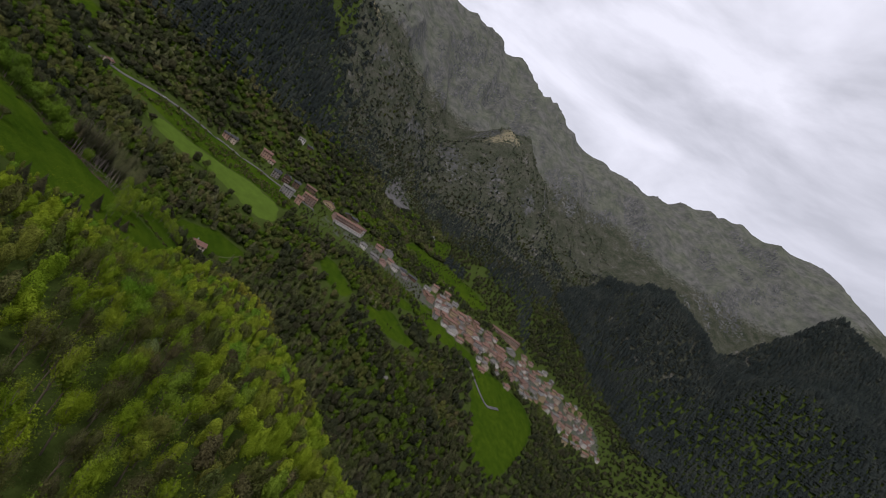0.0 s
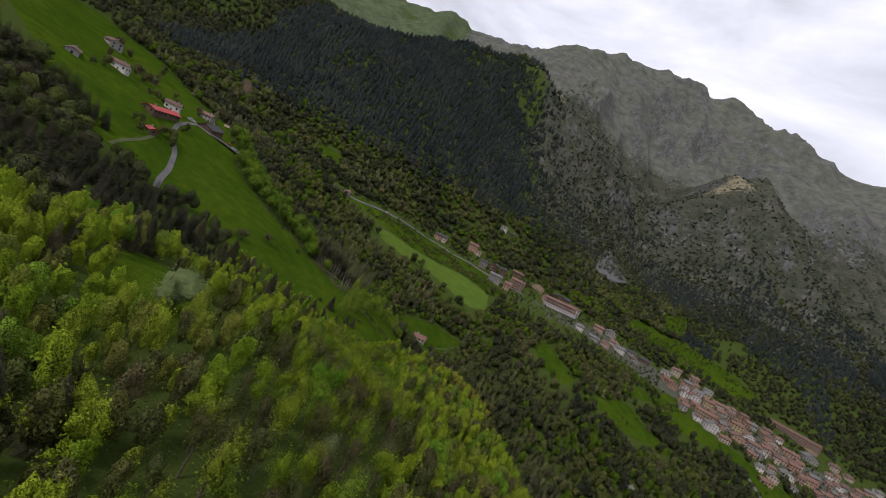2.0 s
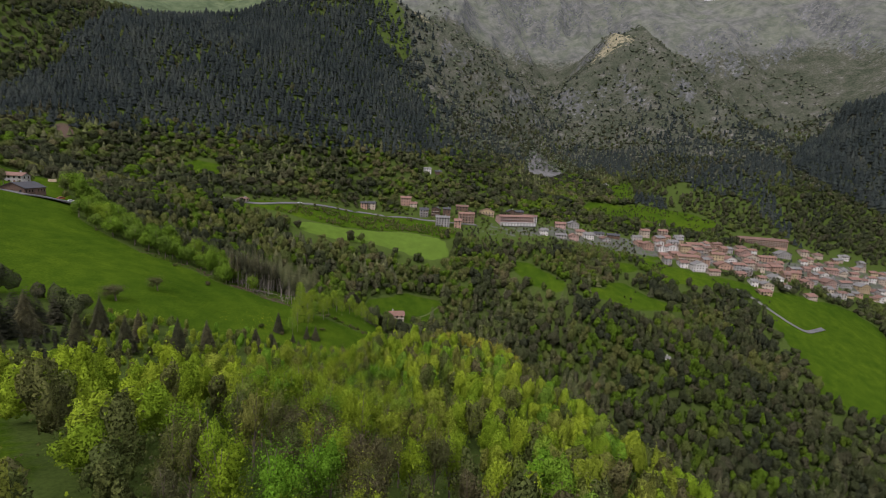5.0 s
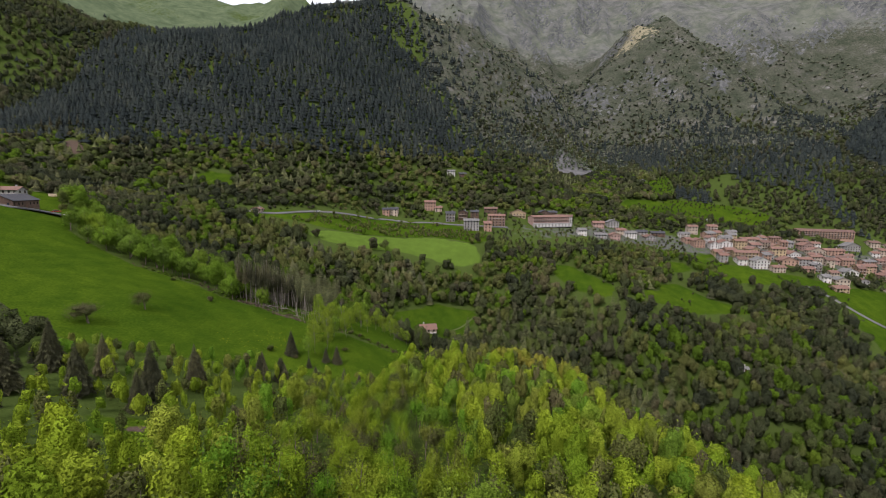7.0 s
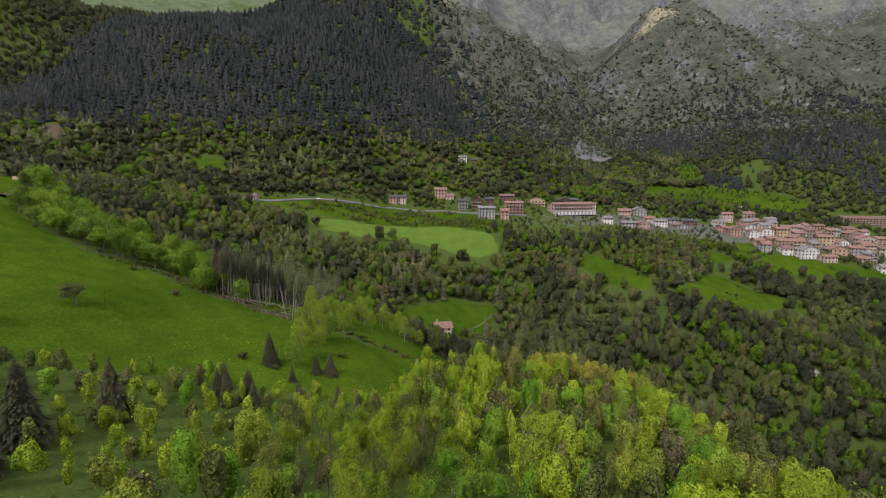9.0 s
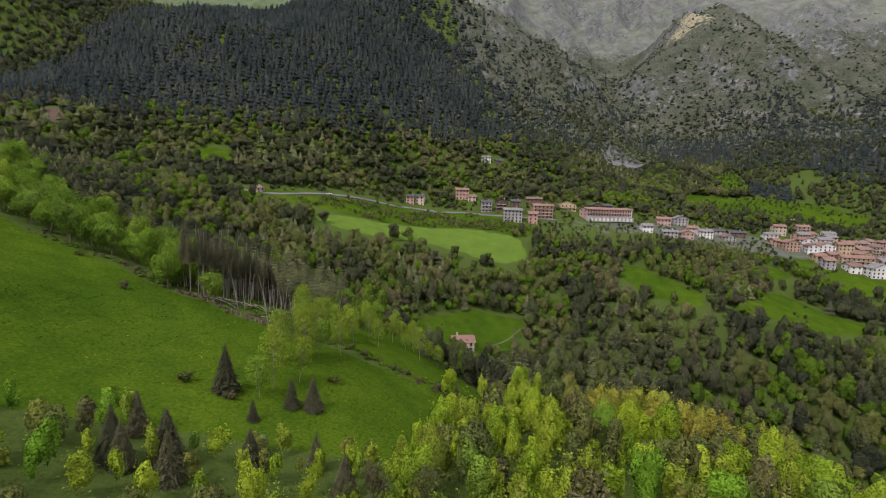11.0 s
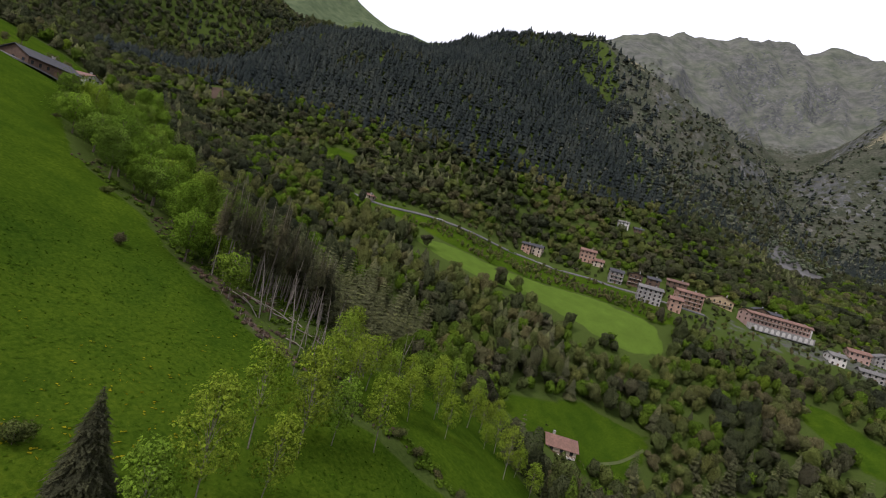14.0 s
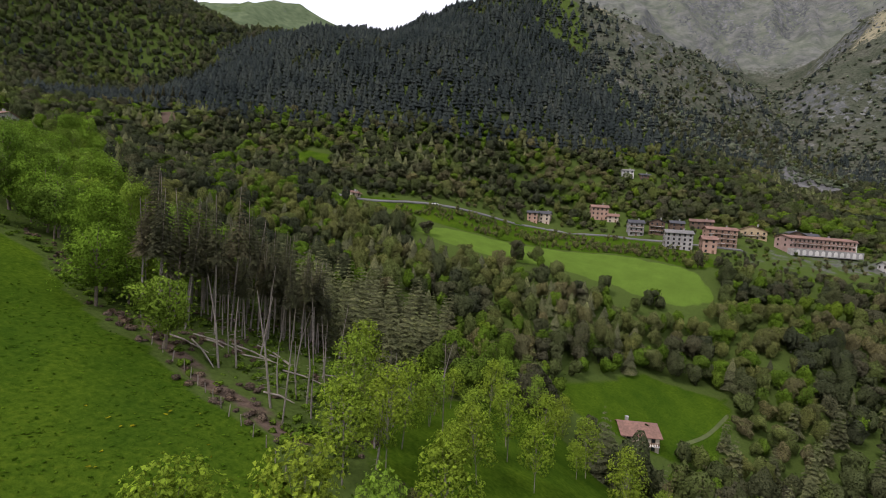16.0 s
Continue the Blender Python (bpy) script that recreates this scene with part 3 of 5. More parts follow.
def tube(path, radii, sides=6):
    """Verts and quads of a tapered tube along a path."""
    path, v, f = [Vector(p) for p in path], [], []
    for k, p in enumerate(path):
        d = (path[min(k + 1, len(path) - 1)] - path[max(k - 1, 0)]).normalized()
        a = d.orthogonal().normalized()
        b = d.cross(a)
        for s in range(sides):
            w = 2 * math.pi * s / sides
            v.append(p + (a * math.cos(w) + b * math.sin(w)) * radii[k])
    for k in range(len(path) - 1):
        for s in range(sides):
            t = (s + 1) % sides
            f.append((k * sides + s, k * sides + t, (k + 1) * sides + t, (k + 1) * sides + s))
    return np.array([tuple(p) for p in v]), np.array(f)


def join(pieces):
    vs, fs, n = [], [], 0
    for v, f in pieces:
        vs.append(v)
        fs.append(f + n)
        n += len(v)
    return np.concatenate(vs), np.concatenate(fs)


def leaf_quads(centres, outward, size, r):
    """Small bent leaf clumps round the centres, facing mostly outward."""
    n = len(centres)
    nrm = outward + r.normal(0, 0.55, (n, 3))
    nrm /= np.linalg.norm(nrm, axis=1)[:, None] + 1e-9
    a = np.cross(nrm, r.normal(0, 1, (n, 3)))
    a /= np.linalg.norm(a, axis=1)[:, None] + 1e-9
    b = np.cross(nrm, a)
    s = size * r.uniform(0.6, 1.3, (n, 1))
    v = np.stack([centres - a * s - b * s * 0.6, centres + a * s - b * s * 0.6 - nrm * s * 0.3, centres + a * s * 0.9 + b * s * 0.7, centres - a * s * 0.8 + b * s * 0.8 - nrm * s * 0.3], 1)
    return v.reshape(-1, 3), np.arange(4 * n).reshape(n, 4)


def broadleaf(r, tall, wide, leaves, size, lobes=11, trunk=0.3, airy=1.0):
    """Trunk with limbs, and a crown of lobes covered with leaf clumps. Returns (bark verts, faces), (leaf verts, faces)."""
    wood = []
    lean = r.normal(0, 0.04, 2) * tall
    top = np.array([lean[0], lean[1], tall * 0.72])
    wood.append(tube([(0, 0, -1.5), tuple(top * (0.33, 0.33, 0.33)), tuple(top * 0.7), tuple(top)], [trunk, trunk * 0.8, trunk * 0.5, trunk * 0.15]))
    cents, outs = [], []
    per = leaves // lobes
    for k in range(lobes):
        ang, lev = k * 2.4 + r.uniform(-0.4, 0.4), (k + 0.5) / lobes
        zz = tall * (0.34 + 0.56 * lev)
        rad = wide * (0.62 * math.sin(math.pi * (0.22 + 0.74 * lev)) ** 0.8) * r.uniform(0.75, 1.1)
        c = np.array([math.cos(ang) * rad + lean[0] * lev, math.sin(ang) * rad + lean[1] * lev, zz])
        size_l = wide * r.uniform(0.36, 0.52) * airy
        root = top * (0.3 + 0.55 * lev)
        wood.append(tube([tuple(root), tuple((root + c) / 2 + (0, 0, 0.03 * tall)), tuple(c)], [trunk * 0.35, trunk * 0.2, trunk * 0.06], 4))
        d = r.normal(0, 1, (per, 3))
        d[:, 2] = d[:, 2] * 0.8 + 0.25
        d /= np.linalg.norm(d, axis=1)[:, None]
        q = c + d * (size_l * r.uniform(0.55, 1.05, (per, 1))) * (1, 1, 0.9)
        cents.append(q)
        outs.append(d * 0.8 + np.array([0, 0, 0.45]))
    cents, outs = np.concatenate(cents), np.concatenate(outs)
    v, f = leaf_quads(cents, outs, size, r)
    n = outs * 0.7 + (cents - (0, 0, tall * 0.5)) / wide * 0.7 + (0, 0, 0.2)
    n /= np.linalg.norm(n, axis=1)[:, None] + 1e-9
    return join(wood), (v, f, np.repeat(n, 4, 0))


def rounded(cuts):
    """Verts and quads of a cube cut into cuts x cuts faces a side and blown up to a ball."""
    bm = bmesh.new()
    bmesh.ops.create_cube(bm, size=2)
    if cuts > 1:
        bmesh.ops.subdivide_edges(bm, edges=list(bm.edges), cuts=cuts - 1, use_grid_fill=True)
    v = np.array([tuple(p.co.normalized()) for p in bm.verts])
    f = np.array([[p.index for p in q.verts] for q in bm.faces])
    bm.free()
    return v, f


BALL = {k: rounded(k) for k in (1, 2, 3)}


def puff(r, wide, high, cuts, lumps, rough=0.13):
    """A ragged leafy mass round the origin. Returns verts, quads and normals."""
    d, f = BALL[cuts]
    turn = np.array(Euler(tuple(r.uniform(0, 3, 3))).to_matrix())
    d = d @ turn.T
    k = r.normal(0, 1, (lumps, 3))
    k[:, 2] += 0.35
    k /= np.linalg.norm(k, axis=1)[:, None]
    swell = np.exp(-(1 - d @ k.T) / r.uniform(0.04, 0.14, lumps)).max(1)
    rad = 0.68 + 0.36 * swell + r.normal(0, rough, len(d))
    v = d * rad[:, None] * (wide, wide, high)
    q = v[f]
    fn = np.cross(q[:, 2] - q[:, 0], q[:, 3] - q[:, 1])
    n = np.zeros_like(v)
    for c in range(4):
        np.add.at(n, f[:, c], fn)
    n /= np.linalg.norm(n, axis=1)[:, None] + 1e-9
    if (n * d).sum() < 0:
        n, f = -n, f[:, ::-1]
    n = n + r.normal(0, 0.3, n.shape) + (0, 0, 0.1)
    return v, f, n / np.linalg.norm(n, axis=1)[:, None]


def crown(r, tall, wide, cuts, lumps, leaves, size, low=0.2, inner=1.0, masses=3):
    """A crown of a few ragged masses under loose leaf clumps. Returns verts, quads, normals."""
    vs, fs, ns, skin, out = [], [], [], [], []
    mid, half = tall * (1 + low) / 2, tall * (1 - low) / 2
    for m in range(masses):
        a, off = r.uniform(0, 6.28), 0.0 if m == 0 else r.uniform(0.3, 0.6) * wide
        w = wide * (r.uniform(0.68, 0.85) if m == 0 else r.uniform(0.42, 0.62))
        h = half * (0.98 if m == 0 else r.uniform(0.4, 0.62))
        c = np.array([math.cos(a) * off, math.sin(a) * off, mid + (0 if m == 0 else r.uniform(-0.5, 0.42) * half)])
        v, f, n = puff(r, w, h, cuts, lumps)
        fs.append(f + sum(len(x) for x in vs))
        vs.append(v * inner + c)
        ns.append(n)
        skin.append(v)
        out.append(np.c_[n, np.tile(c, (len(n), 1))])
    if leaves:
        skin, out = np.concatenate(skin), np.concatenate(out)
        k = r.integers(0, len(skin), leaves)
        o = out[k, :3] + r.normal(0, 0.45, (leaves, 3))
        at = out[k, 3:] + skin[k] * r.uniform(min(0.94, inner), 1.14, (leaves, 1)) + r.normal(0, wide * 0.11, (leaves, 3))
        lv, lf = leaf_quads(at, o, size, r)
        fs.append(lf + sum(len(x) for x in vs))
        vs.append(lv)
        o = o + r.normal(0, 0.35, o.shape) + (0, 0, 0.2)
        ns.append(np.repeat(o / (np.linalg.norm(o, axis=1)[:, None] + 1e-9), 4, 0))
    return np.concatenate(vs), np.concatenate(fs), np.concatenate(ns)


def grown(r, tall, wide, leaves, size, lumps=16, trunk=0.18, low=0.22, inner=0.55, masses=4):
    """A near tree: trunk with limbs, and a full leafy crown."""
    bark, _ = broadleaf(r, tall, wide * 0.8, 60, 0.1, 12, trunk)
    return bark, crown(r, tall, wide, 3, lumps, leaves, size, low, inner, masses)


def spruce(r, tall, wide, tiers, per, size, bare=0.08):
    """A straight trunk, and tiers of drooping sprays. Returns bark and needles."""
    wood = [tube([(0, 0, -1.5), (0, 0, tall * 0.5), (0, 0, tall * 0.98)], [tall * 0.013, tall * 0.009, tall * 0.002], 5)]
    vs = []
    for k in range(tiers):
        f = k / (tiers - 1)
        z = tall * (bare + (1 - bare) * f)
        rad = wide * (1 - f) ** 0.85 * r.uniform(0.8, 1.12) + 0.12
        m = max(4, int(per * (1 - 0.55 * f)))
        for s in range(m):
            a = 2 * math.pi * (s + r.uniform(-0.35, 0.35)) / m + k * 1.1
            d, e = np.array([math.cos(a), math.sin(a), 0]), np.array([-math.sin(a), math.cos(a), 0])
            ln, w = rad * r.uniform(0.75, 1.12), rad * size * r.uniform(0.7, 1.2)
            p0 = np.array([0, 0, z + 0.05 * tall * (1 - f)])
            p1 = p0 + d * ln * 0.55 - (0, 0, ln * 0.12)
            p2 = p0 + d * ln - (0, 0, ln * 0.42)
            vs += [p0 + e * w * 0.15, p1 + e * w, p2, p1 - e * w]
    v = np.array(vs)
    return join(wood), (v, np.arange(len(v)).reshape(-1, 4), None)


def cone_spruce(r, tall, wide):
    """A far spruce: three uneven skirts, closed and solid."""
    pcs = []
    for z0, z1, w in ((0.06, 0.5, 1.0), (0.34, 0.74, 0.7), (0.6, 1.0, 0.42)):
        a = np.arange(6) * math.pi / 3 + r.uniform(0, 1)
        lo = np.c_[np.cos(a), np.sin(a), np.zeros(6)] * (wide * w) * r.uniform(0.75, 1.2, (6, 1)) + np.c_[np.zeros((6, 2)), tall * (z0 + r.uniform(-0.04, 0.04, 6))]
        hi = np.c_[np.cos(a), np.sin(a), np.zeros(6)] * 0.12 + (0, 0, tall * z1)
        k = np.arange(6)
        pcs.append((np.r_[lo, hi], np.stack([k, (k + 1) % 6, (k + 1) % 6 + 6, k + 6], 1)))
    v, f = join(pcs)
    n = np.c_[v[:, :2], np.hypot(v[:, 0], v[:, 1]) * 0.6 + 0.1]
    return v, f, n / np.linalg.norm(n, axis=1)[:, None]


def tree_thing(name, bark, leaf, m_bark, m_leaf, label, category="tree", group=""):
    ob = new(name)
    t = new("trunk", grid_mesh("trunk", *bark, [m_bark], smooth=True))
    c = new("crown", grid_mesh("crown", leaf[0], leaf[1], [m_leaf], normals=leaf[2]))
    t.parent = c.parent = ob
    return tagged(ob, label, category, group)


def scatter(poly_or_box, gap, r, keep=None):
    """Uneven points at about that gap inside a box (x0, y0, x1, y1), where keep(x, y) holds."""
    x0, y0, x1, y1 = poly_or_box
    ax, ay = np.meshgrid(np.arange(x0, x1, gap), np.arange(y0, y1, gap))
    ax = ax.ravel() + r.uniform(-0.48, 0.48, ax.size) * gap
    ay = ay.ravel() + r.uniform(-0.48, 0.48, ay.size) * gap
    if keep is not None:
        k = keep(ax, ay)
        ax, ay = ax[k], ay[k]
    return ax, ay


def open_land(x, y):
    o = inside(SCREE, x, y)
    for hx, hy, hr in BUILT:
        o |= np.hypot(x - hx, y - hy) < hr
    for p in MEADOWS.values():
        o |= inside(p, x, y)
    for pts, w in CLEAR:
        o |= line_distance(pts, x, y) < w
    return o


def wood(name, kinds, xs, ys, r, mats, label, size=(0.68, 1.3), category="woodland", low_by_road=True):
    """Many far trees as one object: kinds are (verts, faces) templates; each tree has a tone of its own."""
    if len(xs) == 0:
        return None
    zs = height(xs, ys)
    vs, fs, ts, ns, n = [], [], [], [], 0
    which = r.integers(0, len(kinds), len(xs))
    for k, (v, f, nr) in enumerate(kinds):
        idx = np.where(which == k)[0]
        if len(idx) == 0:
            continue
        a, s = r.uniform(0, 6.28, len(idx)), r.uniform(*size, len(idx))
        if low_by_road:
            s *= np.clip(np.minimum(line_distance(STREET, xs[idx], ys[idx]) / 60, line_distance(MAIN_ROAD, xs[idx], ys[idx]) / 16), 0.35, 1)
            s *= np.where((xs[idx] < -18) & (ys[idx] > 100) & (ys[idx] < 128) | (xs[idx] < -34) & (xs[idx] > -95) & (ys[idx] > 22) & (ys[idx] < 110), 0.55, 1)
        ca, sa = np.cos(a), np.sin(a)
        wide = s * r.uniform(0.95, 1.4, len(idx))
        p = np.empty((len(idx), len(v), 3))
        p[:, :, 0] = (v[None, :, 0] * ca[:, None] - v[None, :, 1] * sa[:, None]) * wide[:, None] + xs[idx, None]
        p[:, :, 1] = (v[None, :, 0] * sa[:, None] + v[None, :, 1] * ca[:, None]) * wide[:, None] + ys[idx, None]
        p[:, :, 2] = v[None, :, 2] * s[:, None] + zs[idx, None] - 0.3
        vs.append(p.reshape(-1, 3))
        q = np.empty_like(p)
        nr = np.zeros_like(v) if nr is None else nr
        q[:, :, 0] = nr[None, :, 0] * ca[:, None] - nr[None, :, 1] * sa[:, None]
        q[:, :, 1] = nr[None, :, 0] * sa[:, None] + nr[None, :, 1] * ca[:, None]
        q[:, :, 2] = nr[None, :, 2]
        ns.append(q.reshape(-1, 3))
        fs.append((f[None] + (np.arange(len(idx)) * len(v))[:, None, None]).reshape(-1, 4) + n)
        tone = 0.5 + 0.55 * (r.uniform(0, 1, len(idx)) - 0.5) + 0.8 * (value_noise(xs[idx] / 31, ys[idx] / 31, 77) - 0.5) + 0.3 * (value_noise(xs[idx] / 11, ys[idx] / 11, 78) - 0.5)
        ts.append(np.repeat(np.clip(tone, 0.02, 0.98), len(v)))
        n += len(idx) * len(v)
    me = grid_mesh(name, np.concatenate(vs), np.concatenate(fs), mats, {"tone": np.concatenate(ts)}, normals=np.concatenate(ns) if kinds[0][2] is not None else None)
    return tagged(new(name, me), label, category, kind="stuff")


# ---- roads ----
MAIN_ROAD = [(-185, 386), (-150, 392), (-130, 406), (-86, 440), (-52, 462), (-8, 458), (22, 446), (50, 444), (74, 448)]
HAMLET_ROAD = [(-140, 84), (-150, 96), (-161, 113), (-182, 138), (-204, 156), (-216, 172), (-226, 196), (-232, 214), (-222, 232), (-212, 250)]
LOWER_ROAD = [(352, 392), (362, 380), (368, 368), (378, 352), (392, 340), (420, 352)]
FIELD_TRACK = [(-172, 84), (-180, 100), (-186, 116), (-196, 136)]
HUT_PATH = [(8, 285), (20, 297), (29, 309)]
CLEAR = [(MAIN_ROAD, 5), (HAMLET_ROAD, 7), (LOWER_ROAD, 4), (HUT_PATH, 3)]
ribbon("road", MAIN_ROAD, 4.4, M_ROAD, "grey asphalt valley road running into the village")
ribbon("road", HAMLET_ROAD, 3.1, M_ROAD, "narrow grey lane up to the farm hamlet")
ribbon("road", LOWER_ROAD, 4.0, M_ROAD, "pale lane below the village")
ribbon("road", FIELD_TRACK, 2.2, M_TRACK, "grassy yellow track across the meadow", 0.06)
ribbon("path", HUT_PATH, 1.1, M_TRACK, "trodden earth path beside the hut clearing", 0.06, "path")
PARKING = [(-238, 212), (-222, 212), (-214, 236), (-214, 256)]
ribbon("parking_area", PARKING, 13, M_ROAD, "gravel parking area beside the chalet restaurant", 0.16, "parking")


# ---- buildings ----
def window_mesh(w, h):
    bm = bmesh.new()
    box(bm, 0, -0.03, 0, w + 0.2, 0.12, h + 0.2)
    bm.faces.ensure_lookup_table()
    front = min(bm.faces, key=lambda f: f.calc_center_median().y)
    bmesh.ops.inset_individual(bm, faces=[front], thickness=0.1, depth=-0.05)
    front.material_index = 1
    me = bpy.data.meshes.new("window")
    bm.to_mesh(me)
    bm.free()
    me.materials.append(M_FRAME)
    me.materials.append(M_GLASS)
    return me


WIN = {"small": window_mesh(1.0, 1.35), "tall": window_mesh(1.2, 2.0), "arch": window_mesh(1.9, 2.1)}


def add_window(ob, x, y, z, turn, kind="small"):
    w = new("window", WIN[kind])
    w.parent = ob
    w.matrix_local = pose(x, y, z, 0, 0, turn)


def house(name, x, y, w, d, h, turn, wall, roof, label, category="house", gable="side", pitch=0.42, balcony=False, storeys=None, group="village houses", z=None, sink=4.0):
    """A house: walls on a plinth, a pitched roof with eaves, windows storey by storey, door, chimney and perhaps a balcony. Its front faces -y."""
    ob = new(name)
    corners = [(x + a * w / 2, y + b * d / 2) for a in (-1, 1) for b in (-1, 1)]
    zg = min(ground_z(*c) for c in corners[0::2] + [(x, y - d / 2)]) if z is None else z
    ob.matrix_world = pose(x, y, zg, 0, 0, turn)
    for k in range(-1, 2) if w > 2 * d else (0,):
        BUILT.append((x + k * w * 0.34 * math.cos(radians(turn)), y + k * w * 0.34 * math.sin(radians(turn)), (w * 0.17 if w > 2 * d else max(w, d) * 0.5) + 5.5))
    span = d if gable == "side" else w
    rise = span / 2 * pitch
    bm = bmesh.new()
    a, b = w / 2, d / 2
    ring = [(-a, -b), (a, -b), (a, b), (-a, b)]
    lo, hi = [bm.verts.new((px, py, -sink)) for px, py in ring], [bm.verts.new((px, py, h)) for px, py in ring]
    for k in range(4):
        bm.faces.new((lo[k], lo[(k + 1) % 4], hi[(k + 1) % 4], hi[k]))
    if gable == "side":
        r1, r2 = bm.verts.new((-a, 0, h + rise)), bm.verts.new((a, 0, h + rise))
        bm.faces.new((hi[3], hi[0], r1)), bm.faces.new((hi[1], hi[2], r2))
        bm.faces.new((hi[0], hi[1], r2, r1)), bm.faces.new((hi[2], hi[3], r1, r2))
    else:
        r1, r2 = bm.verts.new((0, -b, h + rise)), bm.verts.new((0, b, h + rise))
        bm.faces.new((hi[0], hi[1], r1)), bm.faces.new((hi[2], hi[3], r2))
        bm.faces.new((hi[1], hi[2], r2, r1)), bm.faces.new((hi[3], hi[0], r1, r2))
    part("wall", bm, WALLS[wall], ob)
    bm = bmesh.new()
    o, t = 0.7, 0.22
    for sgn in (-1, 1):
        if gable == "side":
            e, drop = b + o, rise * (b + o) / b
            q = [(-a - o, 0, h + rise), (a + o, 0, h + rise), (a + o, sgn * e, h + rise - drop), (-a - o, sgn * e, h + rise - drop)]
        else:
            e, drop = a + o, rise * (a + o) / a
            q = [(0, -b - o, h + rise), (0, b + o, h + rise), (sgn * e, b + o, h + rise - drop), (sgn * e, -b - o, h + rise - drop)]
        up, dn = [bm.verts.new((p[0], p[1], p[2] + t)) for p in q], [bm.verts.new((p[0], p[1], p[2] + 0.02)) for p in q]
        bm.faces.new(up), bm.faces.new(dn[::-1])
        for k in range(4):
            bm.faces.new((dn[k], dn[(k + 1) % 4], up[(k + 1) % 4], up[k]))
    bmesh.ops.recalc_face_normals(bm, faces=bm.faces)
    rf = part("roof", bm, ROOFS[roof], ob)
    bm = bmesh.new()
    cx = w * 0.22 if len(name) % 2 else -w * 0.25
    box(bm, cx, d * 0.1, h + rise + 0.2, 0.8, 0.8, 1.8)
    box(bm, cx, d * 0.1, h + rise + 1.15, 1.0, 1.0, 0.15)
    part("chimney", bm, WALLS["grey"], rf)
    floors = storeys or max(1, int(h / 2.75))
    cols = max(2, int(w / 3.0))
    for f in range(floors):
        zc = h * (f + 0.55) / floors
        for c in range(cols):
            wx = -a + w * (c + 0.5) / cols
            if f == 0 and c == cols // 2:
                bm = bmesh.new()
                box(bm, wx, -b - 0.03, 1.1, 1.2, 0.12, 2.2)
                part("door", bm, M_FRAME, ob)
            else:
                add_window(ob, wx, -b - 0.01, zc, 0)
        for s in (-1, 1):
            for c in range(max(1, int(d / 4))):
                add_window(ob, s * (a + 0.01), -b + d * (c + 0.5) / max(1, int(d / 4)), zc, 90 * s)
    if balcony:
        for f in range(1, floors):
            bm = bmesh.new()
            zb = h * f / floors
            box(bm, 0, -b - 0.65, zb, w * 0.92, 1.3, 0.16)
            part("balcony_slab", bm, WALLS["white"], ob)
            bm = bmesh.new()
            box(bm, 0, -b - 1.25, zb + 1.0, w * 0.92, 0.07, 0.1)
            for k in range(int(w * 0.92 / 0.5)):
                box(bm, -w * 0.46 + 0.25 + k * 0.5, -b - 1.25, zb + 0.52, 0.22, 0.05, 0.9)
            part("balcony_rail", bm, M_FRAME, ob)
    return tagged(ob, label, category, group)


TEXT = {"white": "white rendered", "cream": "cream rendered", "orange": "orange rendered", "salmon": "salmon pink rendered", "yellow": "ochre rendered", "grey": "grey stone", "brown": "dark timber"}
RTEXT = {"tile": "terracotta tiled roof", "brown": "brown tiled roof", "grey": "grey slate roof", "dark": "dark slate roof", "red": "red sheet roof"}


def village(rows, depth, group, balcony=()):
    for k, (x, y, w, h, wall, roof) in enumerate(rows):
        r = random.Random(k * 7 + int(x))
        hh = max(4.6, h)
        fl = max(1, round(hh / 2.9))
        house("house", x, y, max(7, w * 0.9), depth * r.uniform(0.72, 1.0), hh, r.uniform(-14, 10), wall, roof,
              f"{TEXT[wall]} village house with {RTEXT[roof]}", gable="front" if r.random() < 0.3 else "side", balcony=k in balcony, storeys=fl, group=group)


OLD_TOWN = [
    (304, 508, 12.0, 9.5, "cream", "tile"),
    (333, 517, 12.2, 7.4, "cream", "tile"),
    (292, 473, 13.7, 8.2, "orange", "tile"),
    (310, 480, 9.5, 9.0, "white", "tile"),
    (349, 505, 11.9, 8.0, "white", "grey"),
    (321, 472, 16.2, 7.5, "white", "tile"),
    (364, 494, 23.4, 5.7, "cream", "tile"),
    (401, 505, 14.6, 7.3, "orange", "brown"),
    (357, 475, 12.5, 6.2, "grey", "tile"),
    (327, 445, 25.9, 8.4, "yellow", "tile"),
    (329, 425, 19.1, 8.7, "white", "grey"),
    (354, 451, 11.9, 6.5, "grey", "brown"),
    (385, 480, 11.4, 5.6, "yellow", "tile"),
    (389, 460, 17.0, 6.0, "white", "tile"),
    (368, 439, 19.8, 5.8, "orange", "tile"),
    (343, 419, 14.5, 5.5, "cream", "tile"),
    (429, 491, 16.8, 8.5, "salmon", "tile"),
    (410, 496, 13.0, 7.2, "grey", "grey"),
    (427, 474, 18.8, 9.6, "cream", "tile"),
    (401, 445, 13.0, 5.2, "white", "tile"),
    (379, 425, 11.3, 4.3, "orange", "tile"),
    (460, 489, 23.2, 8.5, "orange", "tile"),
    (453, 469, 16.1, 8.2, "white", "brown"),
    (404, 424, 10.1, 5.0, "cream", "tile"),
    (382, 407, 7.0, 6.6, "white", "grey"),
    (428, 432, 17.2, 6.3, "white", "grey"),
    (384, 393, 15.7, 5.2, "yellow", "tile"),
    (427, 415, 11.0, 6.1, "grey", "brown"),
    (473, 457, 10.9, 8.6, "orange", "tile"),
]
village(OLD_TOWN[:15], 11, "old village houses", (1, 4, 9))
village(OLD_TOWN[15:], 11, "old village houses", (3, 7))
